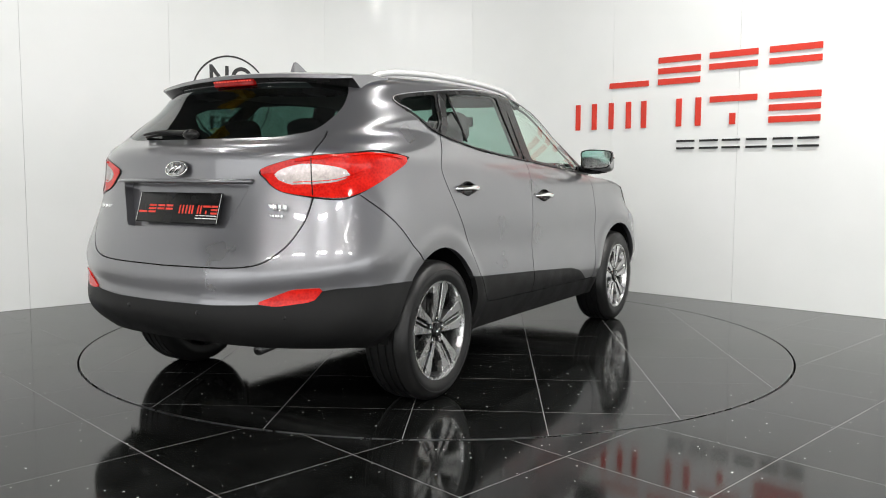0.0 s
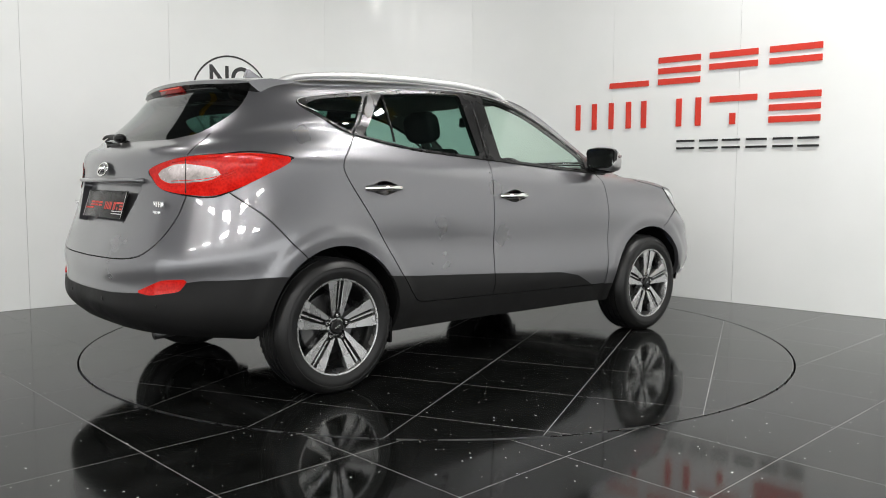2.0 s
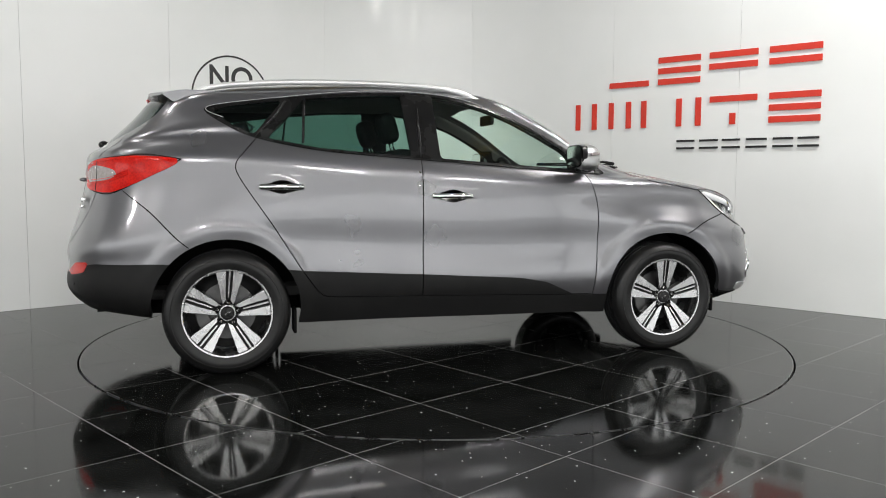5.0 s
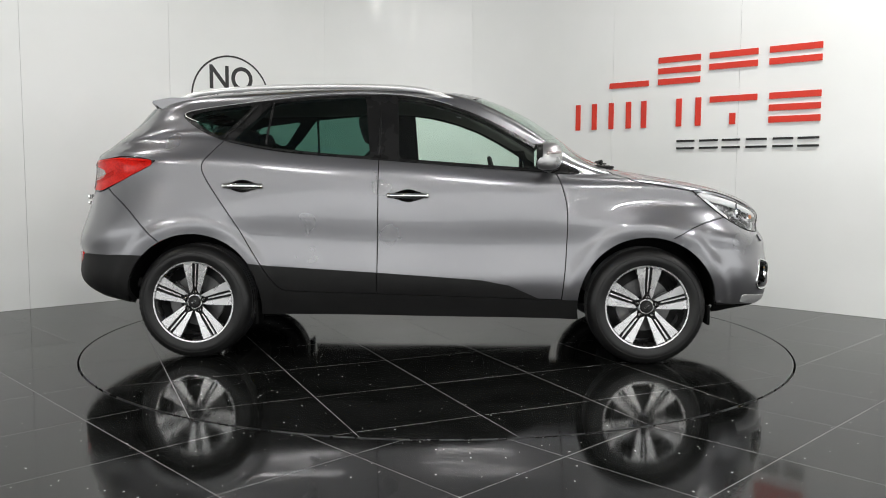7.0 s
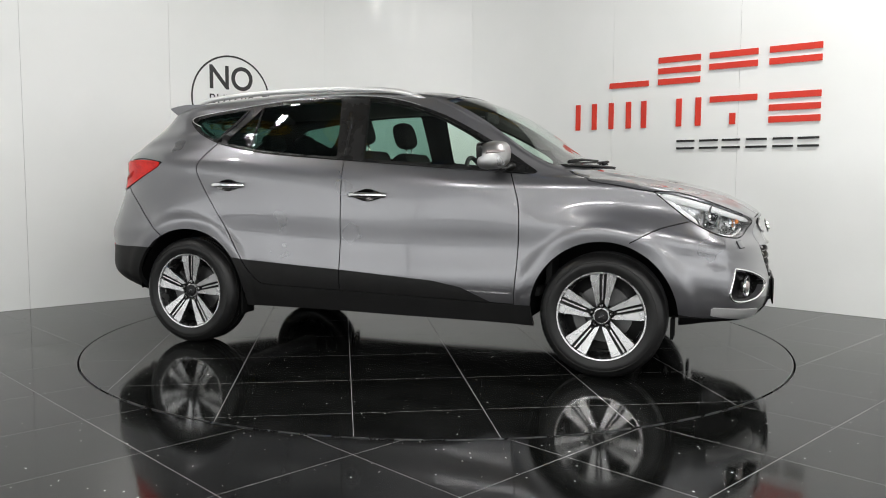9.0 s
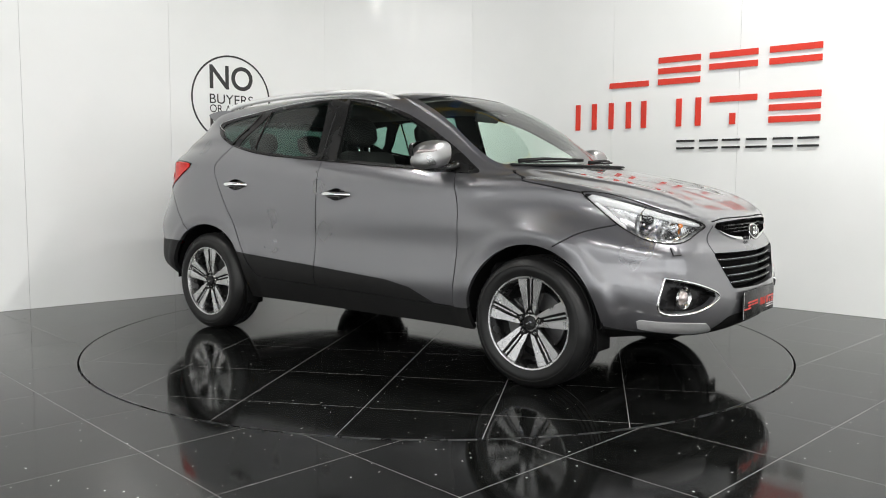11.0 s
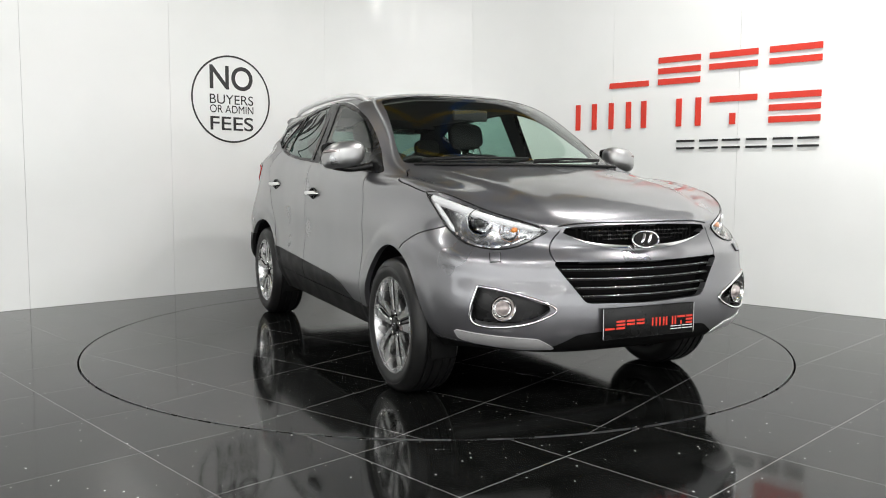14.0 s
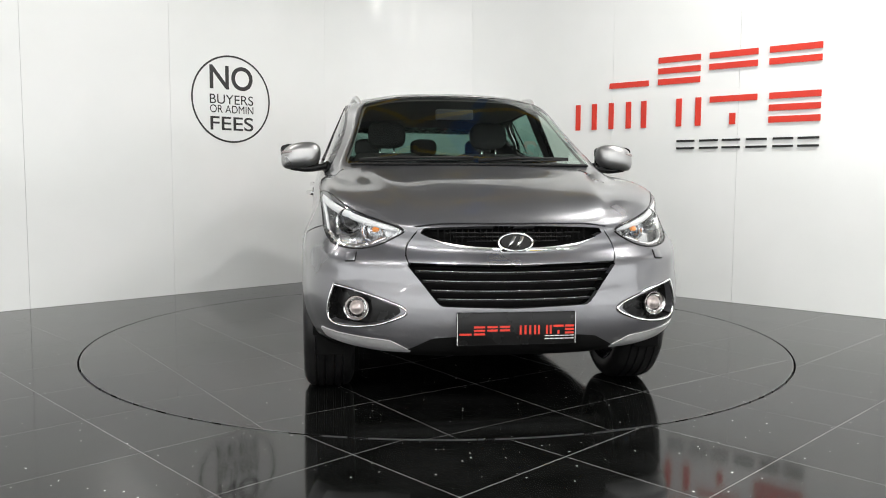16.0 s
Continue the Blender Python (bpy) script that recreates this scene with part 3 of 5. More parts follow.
ROOF_INNER = ((.12, 0, 1.625), (.11, .28, 1.618), (.07, .41, 1.605), (.02, .44, 1.603), (-.08, .46, 1.613), (-.3, .465, 1.625), (-.6, .465, 1.625), (-1.1, .455, 1.600), (-1.32, .40, 1.583), (-1.43, .26, 1.580), (-1.46, 0, 1.582))
ROOF_SPINE = ((-.1, 0, 1.645), (-.14, .005, 1.645), (-.18, .005, 1.646), (-.25, .005, 1.647), (-.35, .005, 1.648), (-.45, .005, 1.648), (-.6, .005, 1.646), (-.85, .005, 1.638), (-1.0, .005, 1.632), (-1.1, .005, 1.624), (-1.2, 0, 1.614))
BUMPER_STEP = ((-1.995, .805, .70), (-2.175, .45, .672), (-2.208, 0, .664))


def between(a, b, t, swap):
    """A line part of the way between two others; drawn in a little along the doors; its tail stations are given."""
    rows = [tuple(p * (1 - t) + q * t for p, q in zip(s, e)) for s, e in zip(a, b)]
    rows = [(x, y - (.009 if k in (4, 5, 6) else .002), z) for k, (x, y, z) in enumerate(rows)]
    return tuple(rows[:8]) + swap


def under_shoulder():
    """Just below the shoulder, so that the shoulder reads as a soft crease."""
    fade = (0, .1, .5, 1, 1, 1, 1, 1, .5, .2, .2)
    return tuple((x, y + .0035 * f, z - .035) for (x, y, z), f in zip(SHOULDER, fade))


LINES = (UNDER_EDGE, LOWER_EDGE, FLARE, between(FLARE, WAIST, .55, BUMPER_STEP), WAIST, under_shoulder(), SHOULDER, BELT, COWL, PILLAR, ROOF_EDGE, ROOF_INNER, ROOF_SPINE)


def spline_matrix(knots, at, ends="natural"):
    """Weights that turn values at knots into a smooth cubic at the places given."""
    k = np.asarray(knots, float)
    n = len(k)
    h = np.diff(k)
    a, b = np.zeros((n, n)), np.zeros((n, n))
    a[0, 0] = a[-1, -1] = 1
    for i in range(1, n - 1):
        a[i, i - 1], a[i, i], a[i, i + 1] = h[i - 1], 2 * (h[i - 1] + h[i]), h[i]
        b[i, i - 1], b[i, i], b[i, i + 1] = 6 / h[i - 1], -6 / h[i - 1] - 6 / h[i], 6 / h[i]
    m = np.linalg.solve(a, b)
    out = np.zeros((len(at), n))
    for r, x in enumerate(at):
        i = min(max(int(np.searchsorted(k, x)) - 1, 0), n - 2)
        d, e = k[i + 1] - x, x - k[i]
        out[r, i] += d / h[i]
        out[r, i + 1] += e / h[i]
        out[r] += m[i] * (d ** 3 / (6 * h[i]) - h[i] * d / 6) + m[i + 1] * (e ** 3 / (6 * h[i]) - h[i] * e / 6)
    return out


def body_surface(nu=260, nv=132):
    """Points of the half body as a grid, with the length along the waist for each column."""
    p = np.array([[(x, -y, z) for x, y, z in line] for line in LINES])
    mirror = p * np.array([1, -1, 1])
    full = np.concatenate([mirror[:, 3:0:-1], p, mirror[:, -2:-5:-1]], axis=1)
    mid = full[4]
    run = np.concatenate([[0], np.cumsum(np.linalg.norm(np.diff(mid, axis=0), axis=1))])
    run -= run[3]
    at_u = np.linspace(0, run[13], nu)
    across = np.linalg.norm(np.diff(p, axis=0), axis=2).mean(axis=1)
    rv = np.concatenate([[0], np.cumsum(across)])
    at_v = np.linspace(0, rv[-1], nv)
    grid = np.einsum("ui,vj,jic->uvc", spline_matrix(run, at_u), spline_matrix(rv, at_v), full)
    # two soft ridges along the bonnet
    ridge = np.interp(grid[:, :, 0], [1.1, 2.15], [.60, .40])
    on = np.clip((grid[:, :, 0] - 1.15) / .15, 0, 1) * np.clip((2.12 - grid[:, :, 0]) / .2, 0, 1) * (grid[:, :, 2] > .85)
    y = np.abs(grid[:, :, 1])
    grid[:, :, 2] += on * .010 * np.where(y < ridge, np.exp(-((ridge - y) / .10) ** 2), np.exp(-((y - ridge) / .035) ** 2))
    grid[0, :, 1] = grid[-1, :, 1] = 0.0
    grid[:, -1, 1] = 0.0
    grid[:, :, 1] = np.minimum(grid[:, :, 1], 0.0)
    # raised lips round the wheel arches
    r = np.minimum(np.hypot(grid[:, :, 0] - WHEEL_X, grid[:, :, 2] - WHEEL_Z), np.hypot(grid[:, :, 0] + WHEEL_X, grid[:, :, 2] - WHEEL_Z))
    lip = np.clip((0.505 - r) / 0.055, 0, 1)
    flare = 0.010 * lip * lip * (3 - 2 * lip) - 1.1 * np.clip(0.460 - r, 0, 0.07) ** 2
    grid[:, :, 1] -= np.where((grid[:, :, 2] < 1.0) & (grid[:, :, 1] < -.5), flare, 0)
    ext = np.concatenate([grid[1:2] * (1, -1, 1), grid, grid[-2:-1] * (1, -1, 1)], axis=0)
    du = ext[2:] - ext[:-2]
    dv = np.gradient(grid, axis=1)
    nor = np.cross(du, dv)
    nor[:, -3:] = (0.02, 0, 1)
    nor[0, :, 1] = nor[-1, :, 1] = 0
    nor /= np.maximum(np.linalg.norm(nor, axis=2), 1e-12)[:, :, None]
    if nor[nu // 2, nv // 3, 1] > 0:
        nor[:, :-3] *= -1
    return grid, at_u, nor


WHEEL_X, WHEEL_Z, ARCH_R = 1.32, 0.345, 0.395
GRID, AT_U, NORMALS = body_surface()
NU, NV = GRID.shape[:2]


def body_sheet():
    """The half body; each vertex is (x, y, z, run): run is the length round the car."""
    vs = [(*GRID[i, j], AT_U[i], *NORMALS[i, j]) for i in range(NU) for j in range(NV)]
    fs = [(i * NV + j, i * NV + j + 1, (i + 1) * NV + j + 1, (i + 1) * NV + j) for i in range(NU - 1) for j in range(NV - 1)]
    return Sheet(vs, fs, "body")


def run_near(p):
    """Length round the car of the surface point nearest to a place on the right side."""
    d = np.linalg.norm(GRID - np.array(p), axis=2)
    i, _ = np.unravel_index(np.argmin(d), d.shape)
    return AT_U[i]


def wrap(ctrl):
    """Turns places on the surface into (run, up)."""
    return [(run_near((x, -y, z)), z) for x, y, z in ctrl]


RUN_FRONT, RUN_REAR = run_near((1.35, -.9, .8)), run_near((-1.35, -.9, .8))
RUN_PILLAR, RUN_D = run_near((.98, -.735, 1.135)), run_near((-1.62, -.66, 1.35))


def side_field(poly):
    """Outline in (forward, up) on the flank."""
    poly = np.array(poly)
    return lambda v: np.where((v[:, 3] > RUN_FRONT - 0.75) & (v[:, 3] < RUN_REAR + 0.75), inside_distance(v[:, [0, 2]], poly), 1.0)


def side_line(line):
    """A line in (forward, up) on the flank: which coordinates, where it holds, and its points."""
    return lambda v: v[:, [0, 2]], lambda v: (v[:, 3] > RUN_FRONT - 0.75) & (v[:, 3] < RUN_REAR + 0.75), np.array(line)


def end_field(poly, front):
    """Outline in (outward, up) on the nose or the tail."""
    poly = np.array(poly)
    return lambda v: np.where((v[:, 3] < RUN_FRONT - 0.2) if front else (v[:, 3] > RUN_REAR + 0.2), inside_distance(np.abs(v[:, [1, 2]]), poly), 1.0)


def end_line(line, front):
    return lambda v: np.abs(v[:, [1, 2]]), lambda v: (v[:, 3] < RUN_FRONT - 0.2) if front else (v[:, 3] > RUN_REAR + 0.2), np.array(line)


def run_field(poly):
    poly = np.array(poly)
    return lambda v: inside_distance(v[:, [3, 2]], poly)


def run_line(line):
    return lambda v: v[:, [3, 2]], lambda v: np.ones(len(v), bool), np.array(line)


def signed_distance(q, line):
    """Distance to an open line with a sign that tells its two sides apart."""
    best, sign = np.full(len(q), 1e9), np.ones(len(q))
    for a, b in zip(line[:-1], line[1:]):
        d = b - a
        t = np.clip(((q - a) @ d) / max(d @ d, 1e-12), 0, 1)
        w = q - a - t[:, None] * d
        r = np.hypot(*w.T)
        near = r < best
        best = np.where(near, r, best)
        sign = np.where(near, np.sign(d[0] * (q - a)[:, 1] - d[1] * (q - a)[:, 0]), sign)
    return best * np.where(sign == 0, 1, sign)


def carve_gap(s, line, half=0.003):
    """A thin groove along a line, cut in three steps so that it is found on the coarse grid."""
    pick, where, pts = line
    for old in ("body", "cladding"):
        s.carve("near", lambda v: np.where(where(v), segment_distance(pick(v), pts, False) - 0.045, 1.0), {old})
        s.carve("near_b", lambda v: np.where(where(v), signed_distance(pick(v), pts), 1.0), {"near"})
        s.carve("gap", lambda v: np.where(where(v), segment_distance(pick(v), pts, False) - half, 1.0), {"near", "near_b"})
        s.l = [old if l in ("near", "near_b") else l for l in s.l]


DLO = [(-1.425, 1.437), (-1.31, 1.352), (-1.15, 1.283), (-.83, 1.22), (-.46, 1.188), (-.17, 1.168), (.26, 1.138), (.62, 1.113), (.925, 1.098),
       (.86, 1.16), (.70, 1.258), (.53, 1.352), (.36, 1.436), (.19, 1.498), (.02, 1.543), (-.21, 1.565), (-.66, 1.552), (-1.02, 1.515), (-1.33, 1.472)]
TAIL_LAMP = [(-1.54, .835, 1.157), (-1.72, .80, 1.178), (-1.86, .76, 1.172), (-2.0, .62, 1.155), (-2.065, .455, 1.105), (-2.07, .47, 1.07), (-2.05, .56, 1.01), (-1.96, .76, .985), (-1.86, .82, 1.005), (-1.70, .84, 1.075)]
HEAD_LAMP = [(1.567, .80, .998), (1.75, .755, .965), (1.93, .66, .915), (2.085, .475, .852), (2.06, .56, .805), (2.00, .68, .772), (1.91, .765, .778), (1.82, .80, .815), (1.70, .825, .905)]
FOG_FRAME = [(1.99, .775, .61), (2.06, .66, .585), (2.13, .46, .515), (2.10, .52, .468), (2.06, .64, .438), (1.97, .80, .448)]


def cut_body():
    s = body_sheet()
    s.carve("hole", lambda v: np.where(v[:, 2] < 0.9, np.minimum(np.hypot(v[:, 0] - WHEEL_X, v[:, 2] - WHEEL_Z) - ARCH_R, np.hypot(v[:, 0] + WHEEL_X, v[:, 2] - WHEEL_Z) - ARCH_R), 1.0))
    soft = {"body"}
    # glass and its surround
    s.carve("surround", side_field(smooth_line(DLO, 4, True)), soft)
    s.carve("quarter_glass", side_field(rounded([(-1.385, 1.432), (-1.30, 1.462), (-.995, 1.503), (-1.165, 1.302), (-1.29, 1.362)], .03)), {"surround"})
    s.carve("rear_door_glass", side_field(rounded([(-1.095, 1.285), (-.885, 1.512), (-.62, 1.538), (-.325, 1.551), (-.285, 1.195), (-.5, 1.207), (-.83, 1.237)], .02)), {"surround"})
    s.carve("front_door_glass", side_field(rounded([(-.135, 1.550), (.0, 1.530), (.19, 1.483), (.36, 1.420), (.52, 1.338), (.66, 1.255), (.70, 1.215), (.70, 1.128), (.26, 1.157), (-.115, 1.183)], .02)), {"surround"})
    s.carve("windscreen", end_field(rounded([(-.1, 1.150), (.35, 1.150), (.700, 1.148), (.562, 1.545), (.34, 1.580), (-.1, 1.592)], .03), True), soft)
    s.carve("rear_screen", end_field(rounded([(-.1, 1.240), (.46, 1.244), (.605, 1.272), (.622, 1.36), (.585, 1.505), (-.1, 1.52)], .05), False), soft)
    # lamps
    s.carve("tail_lamp", run_field(smooth_line(wrap(TAIL_LAMP), 4, True)), soft)
    s.carve("head_lamp", run_field(smooth_line(wrap(HEAD_LAMP), 4, True)), soft)
    s.carve("fog_bed", run_field(rounded(wrap(FOG_FRAME), .03)), soft)
    s.carve("tail_pale", run_field(smooth_line(wrap([(-2.045, .51, 1.085), (-2.0, .62, 1.128), (-1.90, .72, 1.115), (-1.86, .775, 1.085), (-1.93, .75, 1.05), (-2.03, .59, 1.04)]), 4, True)), {"tail_lamp"})
    s.carve("plate_bed", end_field(rounded([(-.41, 1.045), (.41, 1.045), (.31, .845), (-.31, .845)], .02), False), soft)
    # nose openings
    s.carve("grille_frame", end_field(smooth_line([(-.395, .845), (-.2, .858), (0, .86), (.2, .858), (.395, .846), (.315, .797), (.17, .763), (0, .754), (-.17, .763), (-.315, .797)], 4, True), True), soft)
    s.carve("grille_upper", end_field(smooth_line([(-.415, .850), (-.2, .864), (0, .866), (.2, .864), (.415, .850), (.31, .801), (.16, .777), (0, .772), (-.16, .777), (-.31, .801)], 4, True), True), {"grille_frame", "body"})
    s.carve("grille_lower", end_field(rounded([(-.47, .712), (0, .702), (.47, .712), (.325, .528), (0, .518), (-.325, .528)], .02), True), soft)
    s.carve("skid", run_field(rounded(wrap([(2.12, .44, .322), (2.11, .54, .378), (1.98, .77, .400), (1.86, .83, .410), (1.86, .80, .362), (1.94, .73, .345), (2.04, .56, .322)]), .008)), soft)
    s.carve("lower_black", end_field([(-.1, .398), (.27, .398), (.36, .390), (.45, .340), (.5, .322), (.62, .325), (.9, .36), (.9, .1), (-.1, .1)], True), soft)
    # black cladding round the foot of the car
    rise = np.array([(2.6, .0), (1.86, .345), (1.72, .365), (.83, .372), (.70, .378), (.62, .415), (.53, .455), (.36, .486), (-.23, .523), (-.86, .556), (-.95, .565), (-1.66, .615), (-2.0, .612), (-2.6, .612)])[::-1]
    tail = np.array([(0, .525), (.3, .528), (.5, .540), (.62, .565), (.74, .600), (.80, .612), (1.0, .612)])

    def clad(v):
        zc = np.interp(v[:, 0], rise[:, 0], rise[:, 1])
        zt = np.interp(np.abs(v[:, 1]), tail[:, 0], tail[:, 1])
        return v[:, 2] - np.where(v[:, 0] < -1.8, zt, zc)
    s.carve("cladding", clad, soft)
    s.carve("reflector", run_field(rounded(wrap([(-2.035, .775, .618), (-2.10, .66, .610), (-2.175, .50, .545), (-2.14, .60, .535), (-2.06, .73, .560)]), .02)), {"body", "cladding"})
    # panel gaps
    seams = [
        side_line(smooth_line([(-1.15, 1.285), (-1.215, 1.21), (-1.262, 1.145), (-1.24, 1.06), (-1.06, .79), (-.91, .55), (-.82, .435), (-.74, .410), (-.4, .402), (.3, .386), (.835, .372)], 5)),
        side_line([(-.232, 1.175), (-.232, .9), (-.238, .40)]),
        side_line(smooth_line([(.79, 1.108), (.825, 1.03), (.858, .88), (.852, .6), (.832, .372)], 5)),
        run_line(smooth_line(wrap([(1.79, .81, .862), (1.62, .87, .815), (1.45, .90, .735)]), 4)),
        run_line(smooth_line(wrap([(-1.84, .82, 1.0), (-1.70, .87, .88), (-1.52, .90, .695)]), 4)),
        end_line(smooth_line([(0, .682), (.44, .695), (.585, .755), (.655, .87), (.675, 1.0)], 6), False),
        end_line(smooth_line([(.655, 1.165), (.665, 1.21), (.645, 1.27)], 4), False),
        end_line(smooth_line([(.41, .852), (.455, .79), (.465, .74), (.45, .70)], 4), True),
        run_line(smooth_line(wrap([(1.56, .80, 1.003), (1.42, .83, 1.030), (1.2, .79, 1.075), (1.08, .70, 1.115)]), 4)),
        end_line(smooth_line([(0, .876), (.3, .876), (.43, .862)], 4), True),
    ]
    for f in seams:
        carve_gap(s, f)
    # name the painted panels
    s.carve("roof", lambda v: np.where((v[:, 2] > 1.5) & (v[:, 3] > RUN_PILLAR - 9), 1.545 - v[:, 2], 1.0), soft)
    door_r = smooth_line([(-1.16, 1.29), (-1.262, 1.145), (-1.24, 1.06), (-1.06, .79), (-.91, .55), (-.82, .435), (-.74, .406)], 5)
    s.carve("rear_door", side_field(np.vstack([door_r, [(-.235, .402), (-.232, 1.30), (-.9, 1.32)]])), soft)
    s.carve("front_door", side_field([(-.235, .40), (.832, .372), (.852, .6), (.858, .88), (.825, 1.03), (.79, 1.12), (.7, 1.3), (-.232, 1.3)]), soft)
    s.carve("tailgate", end_field([(-.1, .68), (.44, .695), (.585, .755), (.655, .87), (.675, 1.0), (.66, 1.18), (.66, 1.235), (.62, 1.30), (.60, 1.36), (-.1, 1.6)], False), soft)
    s.carve("rear_bumper", lambda v: np.where(v[:, 0] < -1.3, np.maximum(v[:, 2] - 1.05, v[:, 0] + 1.52 - (v[:, 2] - .695) * -1.05), 1.0), soft)
    s.carve("bonnet", lambda v: np.where((v[:, 3] < RUN_FRONT + 0.4) & (v[:, 0] > 0.9), np.maximum(0.862 - v[:, 2], np.abs(v[:, 1]) - np.interp(v[:, 0], [1.0, 1.2, 1.42, 1.56, 2.2], [.68, .785, .825, .80, .70])), 1.0), soft)
    s.carve("front_bumper", lambda v: np.where(v[:, 0] > 1.3, np.maximum(v[:, 2] - .93, 1.44 + (v[:, 2] - .73) * 2.3 - v[:, 0]), 1.0), soft)
    s.carve("quarter_panel", lambda v: np.where(v[:, 0] < -.7, -1.0, 1.0), soft)
    s.carve("pillar", lambda v: np.where(v[:, 2] > 1.15, -1.0, 1.0), soft)
    s.carve("front_wing", lambda v: np.where(v[:, 0] > .7, -1.0, 1.0), soft)
    return s


BODY = cut_body()


def panel_mesh(labels, shift=0.0, both=True, edge=0.0):
    """Vertices and faces of panels, moved along the normal by shift, mirrored, with edges that turn inward."""
    faces = BODY.take(labels)
    used = sorted({i for f in faces for i in f})
    index = {i: k for k, i in enumerate(used)}
    co = np.array([BODY.v[i][:3] for i in used])
    nor = np.array([BODY.v[i][4:7] for i in used])
    nor /= np.maximum(np.linalg.norm(nor, axis=1), 1e-9)[:, None]
    fs = [[index[i] for i in f] for f in faces]
    agree = 0.0
    for f in fs[::7]:
        a, b, c = co[f[0]], co[f[len(f) // 3]], co[f[(2 * len(f)) // 3]]
        agree += np.cross(b - a, c - a) @ nor[f[0]]
    if agree < 0:
        fs = [f[::-1] for f in fs]
    flat = np.abs(co[:, 1]) < 1e-6
    nor[flat, 1] = 0
    co = co + nor * shift
    if edge:
        count = {}
        for f in fs:
            for i, j in zip(f, f[1:] + f[:1]):
                count[(i, j)] = 1
        rim = [(i, j) for i, j in count if (j, i) not in count and not (flat[i] and flat[j])]
        ids = sorted({i for e in rim for i in e})
        up = {i: len(co) + k for k, i in enumerate(ids)}
        low = {i: len(co) + len(ids) + k for k, i in enumerate(ids)}
        co = np.vstack([co, co[ids], co[ids] - nor[ids] * edge])
        nor = np.vstack([nor, np.zeros((2 * len(ids), 3))])
        fs += [[up[j], up[i], low[i], low[j]] for i, j in rim]
    n = len(co)
    vs = [tuple(c) for c in co]
    ns = [tuple(c) for c in nor]
    out = [tuple(f) for f in fs]
    if both:
        seam = {i for i in range(n) if abs(vs[i][1]) < 1e-6}
        twin, extra, more = {}, [], []
        for i in range(n):
            if i in seam:
                twin[i] = i
            else:
                twin[i] = n + len(extra)
                extra.append((vs[i][0], -vs[i][1], vs[i][2]))
                more.append((ns[i][0], -ns[i][1], ns[i][2]))
        vs += extra
        ns += more
        out += [tuple(twin[i] for i in reversed(f)) for f in out]
    made = Verts(vs)
    made.normals = ns
    return made, out


def one_side(labels, side, shift=0.0, edge=0.0):
    vs, fs = panel_mesh(labels, shift, False, edge)
    if side > 0:
        made = Verts((x, -y, z) for x, y, z in vs)
        made.normals = [(x, -y, z) for x, y, z in vs.normals]
        return made, [tuple(reversed(f)) for f in fs]
    return vs, fs


CAR = tagged(new("car"), "metallic grey five-door crossover with black lower cladding and alloy wheels", "car")
put("roof", *panel_mesh({"roof", "pillar", "body"}), PAINT, CAR, "", True, 50)
put("bonnet", *panel_mesh({"bonnet"}, 0, True, .02), PAINT, CAR, "", True, 50)
put("tailgate", *panel_mesh({"tailgate"}, 0, True, .02), PAINT, CAR, "", True, 50)
put("front_bumper", *panel_mesh({"front_bumper"}, 0, True, .03), PAINT, CAR, "", True, 50)
put("rear_bumper", *panel_mesh({"rear_bumper"}, 0, True, .03), PAINT, CAR, "", True, 50)
put("lower_intake", *panel_mesh({"lower_black"}, 0.003, True, .02), SHADOW_GAP, CAR, "dull black lower air intake", True, 50)
put("cladding", *panel_mesh({"cladding"}, 0.004, True, .03), BLACK_PLASTIC, CAR, "grained black plastic lower cladding", True, 50)
put("panel_gap", *panel_mesh({"gap"}, -0.009), SHADOW_GAP, CAR, "dark panel gaps")["kind"] = "stuff"
put("windscreen", *panel_mesh({"windscreen"}, -0.002), GLASS, CAR, "green-tinted glass").visible_shadow = False
put("rear_screen", *panel_mesh({"rear_screen"}, -0.002), REAR_TINT, CAR, "dark tinted glass").visible_shadow = False
for side in (-1, 1):
    put("front_door", *one_side({"front_door"}, side, 0, .02), PAINT, CAR, "", True, 50)
    put("rear_door", *one_side({"rear_door"}, side, 0, .02), PAINT, CAR, "", True, 50)
    put("front_wing", *one_side({"front_wing"}, side, 0, .03), PAINT, CAR, "", True, 50)
    put("quarter_panel", *one_side({"quarter_panel"}, side, 0, .03), PAINT, CAR, "", True, 50)
    put("window_surround", *one_side({"surround"}, side, .001), GLOSS_BLACK, CAR, "gloss black pillar trim")
    for nm, gm in (("quarter_glass", PRIVACY), ("rear_door_glass", PRIVACY), ("front_door_glass", GLASS)):
        put(nm, *one_side({nm}, side, -.004), gm, CAR, "dark tinted glass" if gm is PRIVACY else "green-tinted glass").visible_shadow = False
    put("skid_trim", *one_side({"skid"}, side, .004, .02), SATIN, CAR, "satin silver lower bumper trim", True, 50)
    put("tail_lamp", *one_side({"tail_lamp"}, side, .006, .02), RED_LENS, CAR, "glossy red tail lamp")
    put("head_lamp", *one_side({"head_lamp"}, side, .002, .0), CLEAR, CAR, "clear lamp lens over chrome").visible_shadow = False
    put("reflector", *one_side({"reflector"}, side, .006, .02), RED_LENS, CAR, "red rear reflector")


